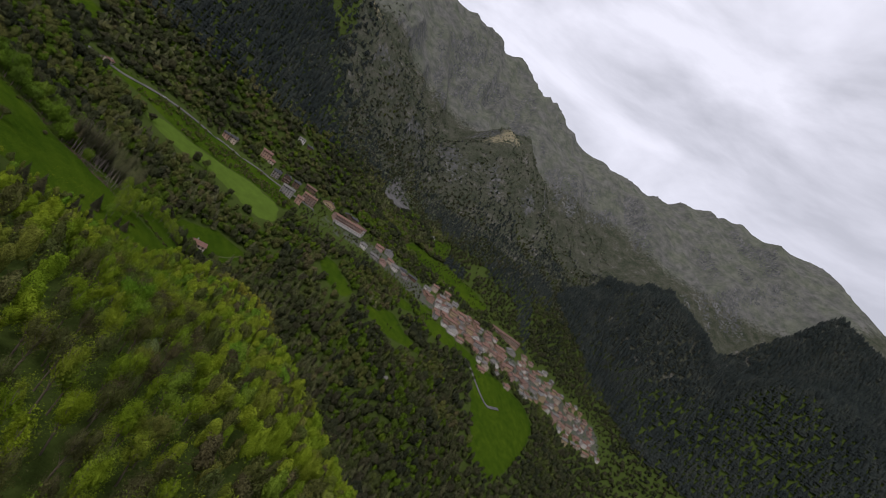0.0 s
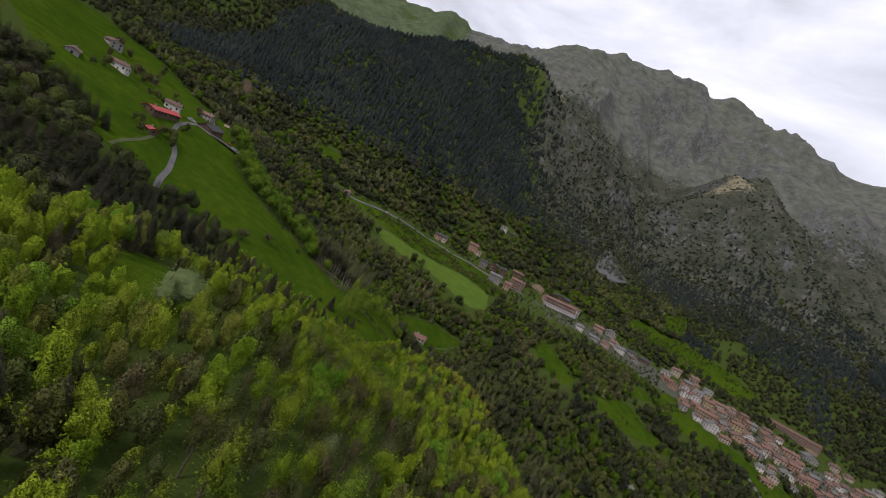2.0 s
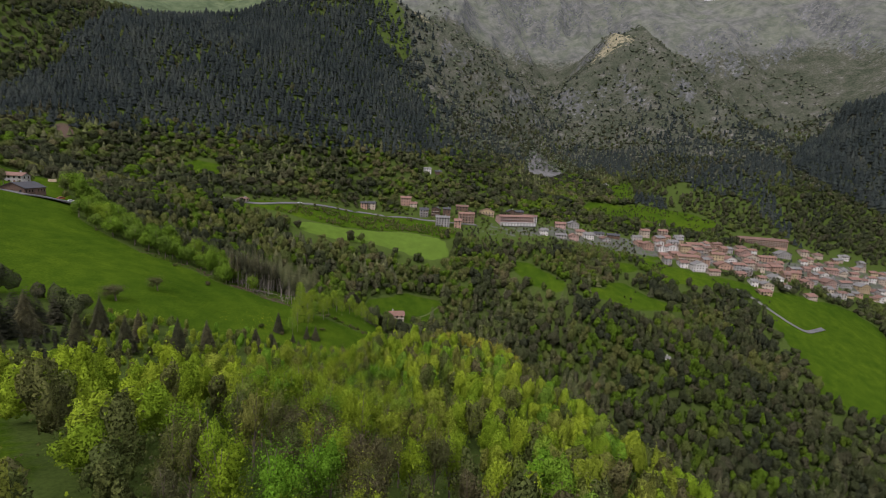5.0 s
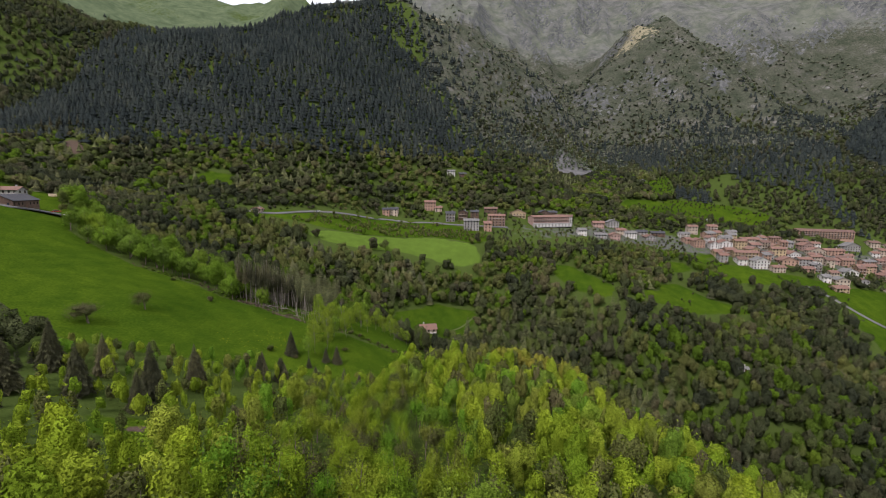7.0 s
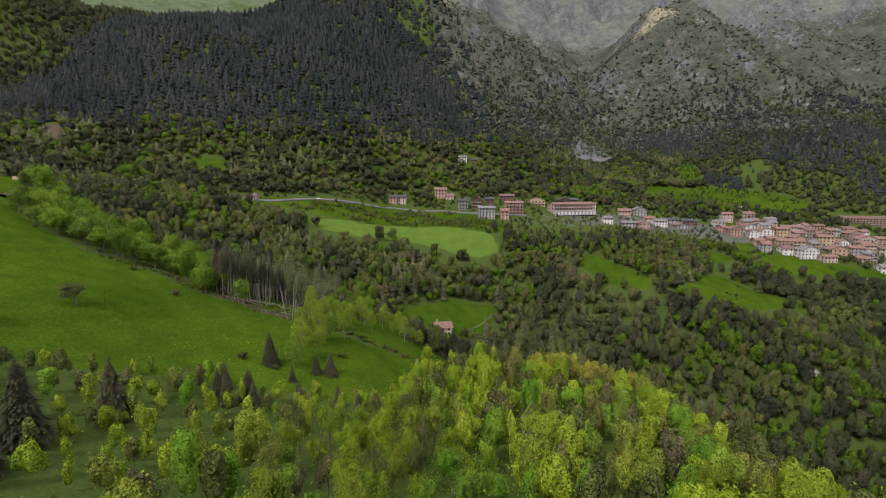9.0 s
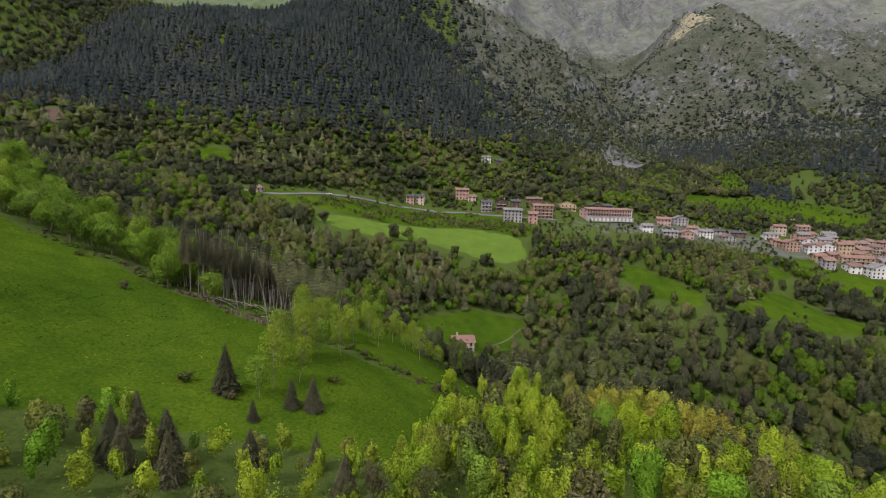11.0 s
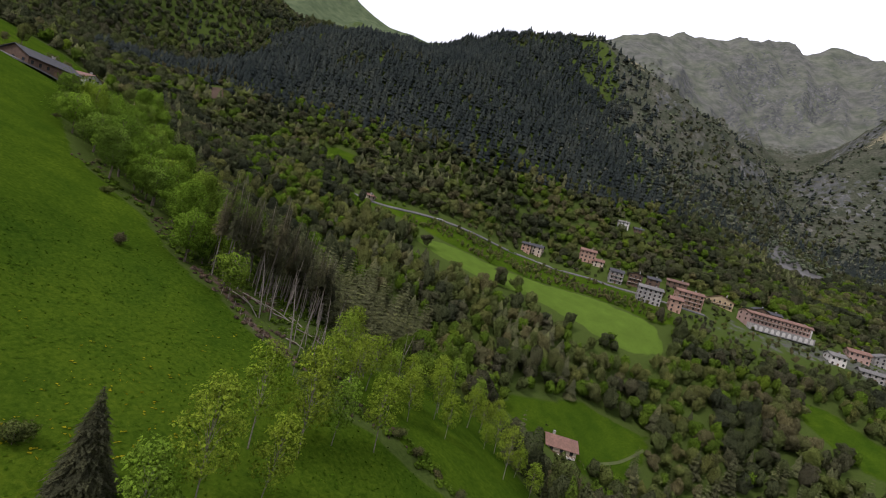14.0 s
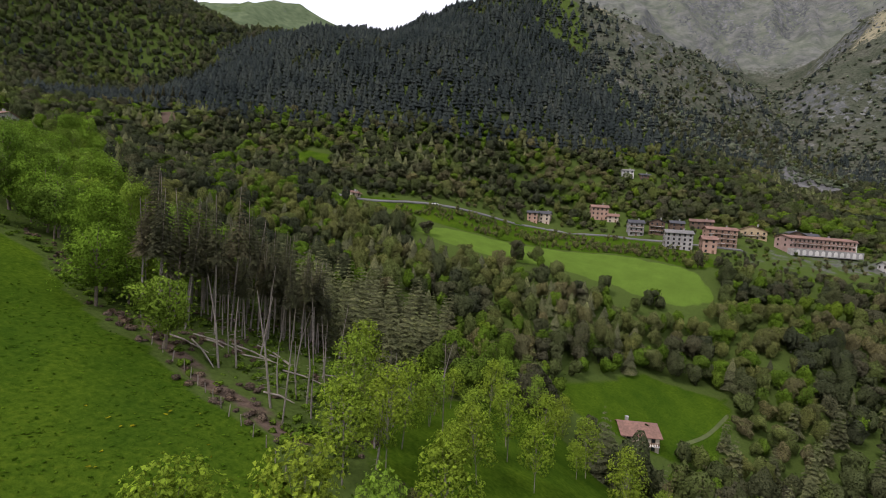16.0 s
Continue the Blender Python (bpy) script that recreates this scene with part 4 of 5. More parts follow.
NEW_TOWN = [
    (34, 434, 16.7, 10.4, "grey", "grey"),
    (13, 463, 10.7, 9.1, "grey", "dark"),
    (27, 465, 10.7, 9.2, "brown", "dark"),
    (40, 470, 9.6, 7.9, "brown", "dark"),
    (60, 489, 16.2, 6.2, "brown", "brown"),
    (62, 453, 19.7, 11.5, "orange", "tile"),
    (51, 435, 8.4, 8.6, "orange", "tile"),
    (91, 488, 19.9, 6.2, "yellow", "tile"),
    (148, 499, 19.2, 9.1, "white", "brown"),
    (125, 510, 13.0, 5.0, "brown", "dark"),
    (137, 516, 11.9, 5.1, "brown", "dark"),
    (156, 459, 10.0, 6.5, "white", "grey"),
    (188, 500, 14.1, 7.0, "salmon", "tile"),
    (207, 506, 15.5, 7.8, "grey", "grey"),
    (178, 462, 14.2, 5.2, "grey", "grey"),
    (195, 466, 12.0, 6.6, "salmon", "tile"),
    (218, 480, 13.6, 7.5, "white", "grey"),
    (210, 487, 11.2, 6.2, "cream", "tile"),
    (238, 495, 12.7, 4.9, "grey", "dark"),
    (257, 496, 16.6, 4.9, "brown", "dark"),
    (241, 482, 12.4, 4.8, "grey", "brown"),
    (-58, 472, 8.4, 8.0, "orange", "dark"),
    (-49, 476, 9.1, 8.0, "cream", "dark"),
    (-10, 492, 13.8, 9.7, "orange", "tile"),
    (0, 489, 8.7, 4.8, "cream", "tile"),
    (15, 562, 11.3, 7.8, "white", "grey"),
    (30, 565, 10.0, 4.7, "brown", "dark"),
    (-167, 391, 4.0, 2.7, "cream", "tile"),
    (302, 647, 7.3, 3.6, "white", "grey"),
]
village(NEW_TOWN, 10, "upper village houses", (1, 2, 5, 7, 8))
LOW_TOWN = [
    (460, 451, 17.6, 8.9, "yellow", "tile"),
    (492, 455, 17.7, 8.2, "grey", "tile"),
    (523, 462, 19.3, 9.1, "salmon", "brown"),
    (556, 473, 18.2, 9.3, "grey", "tile"),
    (397, 406, 13.7, 6.9, "cream", "grey"),
    (498, 509, 22.3, 7.4, "grey", "grey"),
    (557, 496, 17.5, 8.0, "salmon", "tile"),
    (451, 408, 13.7, 6.2, "cream", "tile"),
    (505, 434, 15.7, 5.8, "grey", "grey"),
    (340, 474, 14.1, 9.3, "yellow", "tile"),
    (374, 461, 15.1, 9.1, "yellow", "tile"),
    (408, 452, 14.8, 8.9, "cream", "tile"),
    (450, 460, 14.9, 8.9, "orange", "tile"),
    (480, 466, 17.0, 10.4, "orange", "grey"),
    (528, 464, 17.4, 10.6, "grey", "grey"),
    (583, 475, 18.1, 11.1, "yellow", "grey"),
    (630, 471, 18.5, 11.3, "salmon", "grey"),
    (684, 480, 19.1, 11.7, "cream", "brown"),
    (741, 481, 19.7, 12.0, "white", "tile"),
    (644, 505, 19.3, 11.8, "cream", "grey"),
    (697, 507, 19.8, 12.1, "cream", "brown"),
    (655, 445, 18.2, 11.1, "yellow", "grey"),
]
village(LOW_TOWN, 11, "lower village houses")


# ---- more houses between and beyond, where there is room ----
rt = random.Random(5)
TOWN_STREET = [(285, 476)] + STREET[5:]
for k_ in range(520):
    s_ = rt.random() * (len(TOWN_STREET) - 1.001)
    i_ = int(s_)
    x_ = TOWN_STREET[i_][0] + (TOWN_STREET[i_ + 1][0] - TOWN_STREET[i_][0]) * (s_ - i_) + rt.uniform(-8, 8)
    y_ = TOWN_STREET[i_][1] + (TOWN_STREET[i_ + 1][1] - TOWN_STREET[i_][1]) * (s_ - i_) + rt.uniform(-38, 38)
    w_, h_ = rt.uniform(7, 13), rt.choice((5.6, 6.4, 8.0, 8.6))
    if all(math.hypot(x_ - q[0], y_ - q[1]) > q[2] + w_ * 0.36 - 3.0 for q in BUILT) and not inside(MEADOWS["plot_c"], np.array(x_), np.array(y_)) and abs(x_ - 487) + abs(y_ - 525) > 45 and float(line_distance(MAIN_ROAD, np.array(x_), np.array(y_))) > 9 and not inside(MEADOWS["verge"], np.array(x_), np.array(y_)):
        wall_, roof_ = rt.choice(("cream", "white", "salmon", "orange", "grey", "yellow", "white", "cream")), rt.choice(("tile", "tile", "brown", "grey", "tile"))
        house("house", x_, y_, w_, rt.uniform(8, 11), h_, rt.uniform(-14, 14), wall_, roof_, f"{TEXT[wall_]} village house with {RTEXT[roof_]}", gable=rt.choice(("side", "side", "front")), balcony=rt.random() < 0.25, storeys=round(h_ / 2.9), group="lower village houses")


# ---- single buildings ----
def arcaded_block():
    """The long apartment house on its arcade."""
    ob = house("apartment_house", 124, 476, 48, 11, 6.6, 22, "salmon", "tile", "long salmon apartment house with balconies above a white-arched arcade", "apartment house", balcony=True, storeys=2, group="apartment houses", pitch=0.3, z=ground_z(124, 476) + 2.2, sink=8)
    bm = bmesh.new()
    box(bm, 0, -8.0, -2.2, 49, 5.0, 4.4)
    part("arcade", bm, WALLS["grey"], ob, "grey rendered arcade storey")
    for k in range(11):
        bm = bmesh.new()
        x = -22 + k * 4.4
        vs = [bm.verts.new((x - 1.3, -10.52, -3.9)), bm.verts.new((x + 1.3, -10.52, -3.9))]
        vs += [bm.verts.new((x + 1.3 * math.cos(t), -10.52, -2.0 + 1.3 * math.sin(t))) for t in [math.pi * j / 8 for j in range(9)]]
        f = bm.faces.new(vs)
        ext = bmesh.ops.extrude_face_region(bm, geom=[f])
        for v in ext["geom"]:
            if isinstance(v, bmesh.types.BMVert):
                v.co.y -= 0.1
        part("arch", bm, WALLS["white"], ob)
    return ob


arcaded_block()
house("apartment_house", 487, 536, 62, 12, 8.8, -15, "orange", "brown", "long salmon apartment block with rows of dark balconies", "apartment house", balcony=True, storeys=4, group="apartment houses")
house("meadow_hut", -5.5, 279, 11.0, 9, 5.0, 12, "cream", "tile", "small cream house with terracotta roof and white balcony in a clearing", "house", balcony=True, storeys=2, group="hill houses", pitch=0.5)
house("barn", -222, 162, 27, 9, 3.0, 98, "brown", "red", "long timber barn with a bright red sheet roof", "barn", z=ground_z(-222, 162) - 0.3, group="hamlet buildings", pitch=0.35)
house("farmhouse", -240, 190, 10, 8, 5.4, 30, "white", "brown", "white farmhouse with a brown hipped tile roof", "house", group="hamlet buildings")
house("chalet_restaurant", -231, 224, 22, 12, 4.2, 104, "brown", "dark", "low dark timber chalet restaurant with wide slate roof", "restaurant", group="hamlet buildings", pitch=0.5, storeys=1)
house("shed", -197, 132, 6, 5, 3.0, -20, "brown", "red", "small timber shed with a rusty red roof", "shed", group="hamlet sheds", storeys=1)
house("farmhouse", -292, 188, 13, 9, 5.4, 25, "white", "brown", "white farmhouse with brown roof on the meadow", "house", group="hamlet buildings")
house("farmhouse", -348, 230, 12, 10, 6.0, -20, "grey", "brown", "grey stone farmhouse high on the meadow", "house", group="hamlet buildings")
house("stable", -266, 132, 22, 7, 3.4, -42, "grey", "brown", "long low stone stable with a brown roof", "stable", group="hamlet buildings", storeys=1)
house("shed", -308, 238, 6, 5, 3.2, -15, "brown", "dark", "dark timber shed beside the hedge", "shed", group="hamlet sheds", storeys=1)
house("stone_cottage", -268, 262, 12, 9, 5.5, 12, "grey", "tile", "stone cottage with a terracotta roof behind the chalet", "house", group="hamlet buildings", storeys=2)
house("wayside_house", -166, 393, 5, 4, 3.2, 5, "cream", "tile", "tiny cream wayside house at the road bend", "shed", group="hill houses", storeys=1)
house("forest_shed", 205, 261, 6, 4, 2.6, -12, "white", "grey", "small pale shed standing alone in the wood", "shed", group="hill houses", storeys=1)


def polytunnel(x, y, turn):
    ob = new("polytunnel")
    ob.matrix_world = pose(x, y, ground_z(x, y), 0, 0, turn)
    bm = bmesh.new()
    rows = [[bm.verts.new((xx, 2.4 * math.cos(a), 2.4 * math.sin(a))) for a in [math.pi * k / 10 for k in range(11)]] for xx in np.linspace(-4.5, 4.5, 8)]
    for a, b in zip(rows[:-1], rows[1:]):
        for k in range(10):
            bm.faces.new((a[k], a[k + 1], b[k + 1], b[k]))
    bm.faces.new(rows[0])
    bm.faces.new(rows[-1][::-1])
    part("cover", bm, M_WHITE, ob)
    bm = bmesh.new()
    box(bm, -4.56, 0, 1.1, 0.1, 1.6, 2.2)
    part("door", bm, M_FRAME, ob)
    tagged(ob, "white plastic polytunnel greenhouse above the village", "greenhouse")


polytunnel(347, 545, 4)


def utility_pole(x, y, tall):
    ob = new("utility_pole")
    ob.matrix_world = pose(x, y, ground_z(x, y))
    bm = bmesh.new()
    bmesh.ops.create_cone(bm, cap_ends=True, segments=8, radius1=0.2, radius2=0.13, depth=tall + 1, matrix=Matrix.Translation((0, 0, tall / 2 - 0.5)))
    part("pole", bm, M_PALEBARK, ob)
    bm = bmesh.new()
    box(bm, 0, 0, tall - 0.6, 1.8, 0.12, 0.14)
    part("cross_arm", bm, M_WOOD, ob)
    tagged(ob, "tall pale wooden utility pole at the wood edge", "pole")


utility_pole(-283, 397, 12)
utility_pole(-296, 386, 10)

CAR_PAINT = {"white": plain("white_car_paint", (0.7, 0.7, 0.7), 0.3, 0.03, 1, 0.5), "grey": plain("grey_car_paint", (0.2, 0.21, 0.22), 0.3, 0.05, 1, 0.5), "red": plain("red_car_paint", (0.35, 0.05, 0.03), 0.3, 0.05, 1, 0.5)}
M_TYRE = plain("tyre_rubber", (0.025, 0.025, 0.025), 0.9, 0.1, 4)


def car(x, y, turn, paint, label):
    ob = new("car")
    ob.matrix_world = pose(x, y, ground_z(x, y) + 0.15, 0, 0, turn)
    bm = bmesh.new()
    vs = box(bm, 0, 0, 0.62, 4.2, 1.75, 0.62)
    bmesh.ops.bevel(bm, geom=list(bm.edges), offset=0.12, segments=2, affect="EDGES")
    body = part("body", bm, CAR_PAINT[paint], ob)
    bm = bmesh.new()
    for v in box(bm, -0.2, 0, 1.2, 2.5, 1.55, 0.56):
        if v.co.z > 1.2:
            v.co.x, v.co.y = v.co.x * 0.72, v.co.y * 0.86
    part("cabin", bm, M_GLASS, ob)
    bm = bmesh.new()
    box(bm, -0.2, 0, 1.5, 1.75, 1.3, 0.05)
    part("roof", bm, CAR_PAINT[paint], ob)
    for sx in (-1.3, 1.3):
        for sy in (-0.8, 0.8):
            bm = bmesh.new()
            bmesh.ops.create_cone(bm, cap_ends=True, segments=14, radius1=0.33, radius2=0.33, depth=0.22, matrix=Matrix.Translation((sx, sy, 0.33)) @ Matrix.Rotation(radians(90), 4, "X"))
            part("wheel", bm, M_TYRE, ob)
    tagged(ob, label, "car", "parked cars")


for k_, (x_, y_) in enumerate([(-242, 214), (-238, 211), (-246, 218), (-249, 222), (-222, 240), (-219, 244)]):
    car(x_, y_, 50 + 5 * k_, ("white", "white", "grey", "white", "red", "white")[k_], ("white", "white", "grey", "white", "red", "white")[k_] + " car parked beside the chalet")
car(-118, 415, 35, "white", "white van driving on the valley road")

# Timber stacked at the forest edge
for k_, (x_, y_) in enumerate([(-262, 296), (-254, 298), (-268, 292)]):
    pile = new("log_pile")
    pile.matrix_world = pose(x_, y_, ground_z(x_, y_), 0, 0, 20 + 9 * k_)
    for row_ in range(4):
        for col_ in range(6 - row_):
            bm = bmesh.new()
            bmesh.ops.create_cone(bm, cap_ends=True, segments=8, radius1=0.3, radius2=0.27, depth=5.0, matrix=Matrix.Translation((0, (col_ - (5 - row_) / 2) * 0.6, 0.28 + row_ * 0.5)) @ Matrix.Rotation(radians(90), 4, "Y"))
            part("log", bm, M_LOG, pile)
    tagged(pile, "stack of pale cut logs at the forest edge", "log pile", "log piles")


# ---- woods ----
r1 = np.random.default_rng(11)


MID_BROAD = [crown(r1, r1.uniform(8, 12.5), r1.uniform(2.8, 4.0), 2, 5, 26, 0.34, 0.05, masses=3) for _ in range(10)]
FAR_BROAD = [crown(r1, r1.uniform(7, 11.5), r1.uniform(3.2, 4.8), 2, 5, 16, 0.5, 0.03, masses=2) for _ in range(10)]
DOT_BROAD = [crown(r1, r1.uniform(6, 11), r1.uniform(3.4, 5.0), 2, 4, 5, 0.8, 0.0, masses=1) for _ in range(12)]
FINE_BROAD = [crown(r1, r1.uniform(8, 13.5), r1.uniform(2.7, 3.9), 3, 9, 64, 0.25, 0.06, 0.92, masses=3) for _ in range(10)]
DENSE_BROAD = [crown(r1, r1.uniform(8.5, 13), r1.uniform(2.0, 2.7), 3, 10, 220, 0.16, 0.1, 0.78, 3) for _ in range(9)]
LIGHT_BROAD = [crown(r1, r1.uniform(8, 12), r1.uniform(2.1, 2.8), 3, 9, 64, 0.22, 0.08, 0.86, 3) for _ in range(9)]
MID_SPRUCE = [spruce(r1, r1.uniform(14, 20), r1.uniform(2.8, 3.8), 13, 9, 0.42)[1] for _ in range(4)]
FAR_SPRUCE = [cone_spruce(r1, r1.uniform(10, 15), r1.uniform(3.3, 4.4)) for _ in range(6)]
BELT_BROAD = [grown(r1, t, w, 1200, 0.175, 18, 0.24, 0.1, 0.75, 4) for t, w in ((13, 5.2), (11, 4.8), (15, 5.6), (12, 5.4))]
CLOSE = [grown(r1, t, w, 2700, 0.09) for t, w in ((12, 2.7), (10.5, 2.5), (13, 2.9), (9.5, 2.6), (11.5, 3.0))]
NEAR = [grown(r1, t, w, 1050, 0.13, 15, masses=3) for t, w in ((12, 2.8), (10.5, 2.6), (13, 2.9), (9.5, 2.7), (11, 2.4))]
SP_NEAR = [spruce(r1, t, w, 36, 26, 0.25) for t, w in ((13, 3.6), (15, 3.9), (10, 3.2))]


def name_of(ob):
    return ob.name.split(".")[0]


def plant(protos, xs, ys, r, size=(0.8, 1.2)):
    for k, (x, y) in enumerate(zip(xs, ys)):
        s = r.uniform(*size) * ((0.68 if y > 100 and x < -18 else 0.55 if x < -34 else 0.85) if y > 22 and name_of(protos[0]) in ("spring_tree", "budding_tree") else 1.0)
        m = pose(x, y, ground_z(x, y) - 0.2, r.uniform(-4, 4), r.uniform(-4, 4), r.uniform(0, 360))
        p = protos[int(r.integers(0, len(protos)))]
        c = copy_thing(p, m)
        c.scale = (s, s, s * r.uniform(0.85, 1.08))


def prototypes(name, shapes, mats, label, group, bark=None):
    return [tree_thing(name, b, l, bark or M_BARK, mt, label, "tree", group) for (b, l) in shapes for mt in mats]


def settle(protos, xs, ys, r, size=(0.8, 1.2)):
    """The first tree of each shape takes one of the first places, copies the others."""
    for p, x, y in zip(protos, xs, ys):
        p.matrix_world = pose(x, y, ground_z(x, y) - 0.2, 0, 0, r.uniform(0, 360))
    plant(protos, xs[len(protos):], ys[len(protos):], r, size)


def at_spots(protos, spots, r, size=(0.85, 1.1)):
    settle(protos, np.array([p[0] for p in spots], float), np.array([p[1] for p in spots], float), r, size)


BELT = [(-245, 262), (-195, 222), (-160, 203), (-132, 194), (-108, 190), (-94, 186)]


def near_spur(x, y):
    """Where the bright spring wood of the near spur stands."""
    o = (x > -95) & (x < 150) & (y > -150) & (y < 175) & ~open_land(x, y) & ((x > -14) | (y < 124))
    for k in ("spruce_wood_low", "felled", "trunk_stand"):
        o &= ~inside(SPRUCE_WOODS[k], x, y)
    return o


nxs, nys = scatter((-95, -118, 118, 175), 4.7, r1, near_spur)
way = [(9, -135), (19, -100), (10, -60), (3, -20), (-3, 20), (-9, 60), (-16, 100)]
off_way = line_distance(way, nxs, nys)
order = np.argsort(off_way + np.clip(nys - 90, 0, 99) * 0.5)
dome = np.hypot(nxs - 43, nys - 150) < 21
wood("budding_wood", DENSE_BROAD, nxs[dome], nys[dome], r1, [M_BUD_F], "yellow-brown budding crowns on the end of the spur", (0.95, 1.2))
order = order[~dome[order]]
close_i, near_i, rest_i = order[:130], order[130:340], order[340:]
spring = prototypes("spring_tree", CLOSE, [M_SPRING], "broadleaved tree in bright yellow-green spring leaf on the slope", "spring trees")
olive = prototypes("budding_tree", CLOSE[:2], [M_OLIVE], "broadleaved tree with thin brown-green opening leaves", "budding trees")
pick = r1.random(len(close_i)) + 0.22 * (nys[close_i] < 0)
settle(spring, nxs[close_i[pick < 0.84]], nys[close_i[pick < 0.84]], r1)
settle(olive, nxs[close_i[pick >= 0.84]], nys[close_i[pick >= 0.84]], r1)
spring2 = prototypes("spring_tree", NEAR, [M_SPRING], "broadleaved tree in bright yellow-green spring leaf on the slope", "spring trees")
olive2 = prototypes("budding_tree", NEAR[:3], [M_OLIVE], "broadleaved tree with thin brown-green opening leaves", "budding trees")
pick = r1.random(len(near_i)) + 0.22 * (nys[near_i] < 0)
settle(spring2, nxs[near_i[pick < 0.8]], nys[near_i[pick < 0.8]], r1)
settle(olive2, nxs[near_i[pick >= 0.8]], nys[near_i[pick >= 0.8]], r1)
sel = r1.random(len(rest_i))
beside = rest_i[off_way[rest_i] < 42]
rest_i = rest_i[off_way[rest_i] >= 42]
sel_b = r1.random(len(beside)) - 0.22 * (nys[beside] < 0)
wood("spring_wood", DENSE_BROAD, nxs[beside[sel_b >= 0.2]], nys[beside[sel_b >= 0.2]], r1, [M_SPRING_F], "bright yellow-green spring wood beside the way")
wood("budding_wood", DENSE_BROAD, nxs[beside[sel_b < 0.2]], nys[beside[sel_b < 0.2]], r1, [M_OLIVE_F], "brown-green budding trees beside the way")
sel = r1.random(len(rest_i))
wood("spring_wood", LIGHT_BROAD, nxs[rest_i[sel < 0.78]], nys[rest_i[sel < 0.78]], r1, [M_SPRING_F], "bright yellow-green spring wood covering the near spur")
wood("budding_wood", LIGHT_BROAD, nxs[rest_i[sel >= 0.78]], nys[rest_i[sel >= 0.78]], r1, [M_OLIVE_F], "brownish budding trees among the spring wood")

# Pale willows in and beside the glade
WILLOW = [grown(r1, 10, 5.6, 3800, 0.12, 22, 0.28, 0.06, 0.86, 5), grown(r1, 7.5, 3.4, 2000, 0.12, 16, 0.2, 0.1, 0.85)]
pale = prototypes("pale_willow", WILLOW, [M_PALE], "round willow with pale grey-green leaves in the glade", "pale willows")
at_spots(pale, [(-40, -18), (9, -36)], r1, (0.8, 0.9))
copy_thing(pale[1], pose(-37, 118, ground_z(-37, 118) - 0.2)).scale = (0.5, 0.5, 0.45)
pale[0].scale = (1.15, 1.15, 1.05)

# Spruces
spruces = prototypes("spruce", SP_NEAR, [M_NEEDLE], "dark green spruce with drooping branches", "spruces by the meadow")
SPRUCES = [(-50, 132, 9.5), (-38, 133, 6.2), (-34.5, 134.5, 6.8), (-42, 126, 4.2), (-7.5, 156.5, 9), (-5, 133, 8), (-61, 91, 12), (-63, 77, 14), (-46, 110, 8), (-43, 106, 7.5), (-49, 106, 7), (-22, 111, 6.5), (-51, 107, 8), (-45, 109, 8.5), (-36, 113, 6.5), (-28, 117, 6), (-53, 114, 7), (-60, 68, 9), (-88, 80, 13), (-83, 64, 12), (-98, 66, 13), (-74, 70, 12), (-79, 84, 11), (-26, -66, 12), (-34, -60, 12), (-30, -74, 10), (-20, -62, 11), (-40, -68, 13), (-16, -74, 11), (-66, -22, 11), (-62, -30, 10), (-76, 6, 12), (-78, 14, 13)]
for k_, (x_, y_, tall_) in enumerate(SPRUCES):
    p_ = spruces[k_ % 3]
    m_ = pose(x_, y_, ground_z(x_, y_) - 0.2, 0, 0, r1.uniform(0, 360))
    ob = p_ if k_ < 3 else copy_thing(p_, m_)
    ob.matrix_world = m_
    f_ = tall_ / (13, 15, 10)[k_ % 3]
    ob.scale = (f_, f_, f_)
for key, lab in (("spruce_wood_low", "dense dark spruce wood below the farm lane"), ("spruce_wood_high", "small dark spruce grove on the meadow"), ("dark_slope", "dark spruces on the slope behind the felled strip")):
    px, py = zip(*SPRUCE_WOODS[key])
    sx, sy = scatter((min(px), min(py), max(px), max(py)), 5.0, r1, lambda x, y: inside(SPRUCE_WOODS[key], x, y))
    wood("spruce_wood", MID_SPRUCE, sx, sy, r1, [M_BROWN_F if key == "dark_slope" else M_DEEP_F], lab, (0.55, 1.05) if key == "dark_slope" else (0.42, 0.72))

# The belt of broad trees along the upper edge of the meadow
belt_x, belt_y = scatter((-250, 160, -60, 300), 7.0, r1, lambda x, y: ~open_land(x, y) & (line_distance(BELT, x, y) < 24) & ~inside(SPRUCE_WOODS["felled"], x, y) & ~inside(SPRUCE_WOODS["trunk_stand"], x, y))
belt = prototypes("belt_tree", BELT_BROAD, [M_FRESH], "round broadleaved tree in fresh green leaf beside the meadow", "trees along the meadow edge")
settle(belt, belt_x, belt_y, r1, (0.85, 1.2))
plant(belt, (-92, -98, -104, -110, -117, -126, -96, -88, -134), (182, 185, 186, 189, 188, 190, 190, 187, 191), r1, (0.6, 0.85))
hamlet_trees = prototypes("hamlet_tree", BELT_BROAD[:3], [M_OLIVE], "leafing tree between the farm buildings", "hamlet trees")
at_spots(hamlet_trees, [(-299, 210), (-361, 247), (-330, 268), (-211, 176), (-274, 257), (-267, 273), (-207, 168), (-193, 120), (-205, 126), (-285, 172), (-255, 136), (-182, 134), (-185, 138), (-189, 141), (-193, 145), (-198, 141), (-201, 128), (-250, 178), (-255, 196), (-262, 205), (-270, 225), (-280, 236), (-290, 246), (-262, 246), (-250, 242), (-315, 246), (-322, 256), (-240, 266), (-232, 258), (-312, 196), (-272, 160), (-264, 152), (-259, 147), (-278, 166), (-252, 186), (-340, 240), (-296, 222), (-304, 222), (-286, 206), (-226, 248)], r1, (0.4, 0.85))

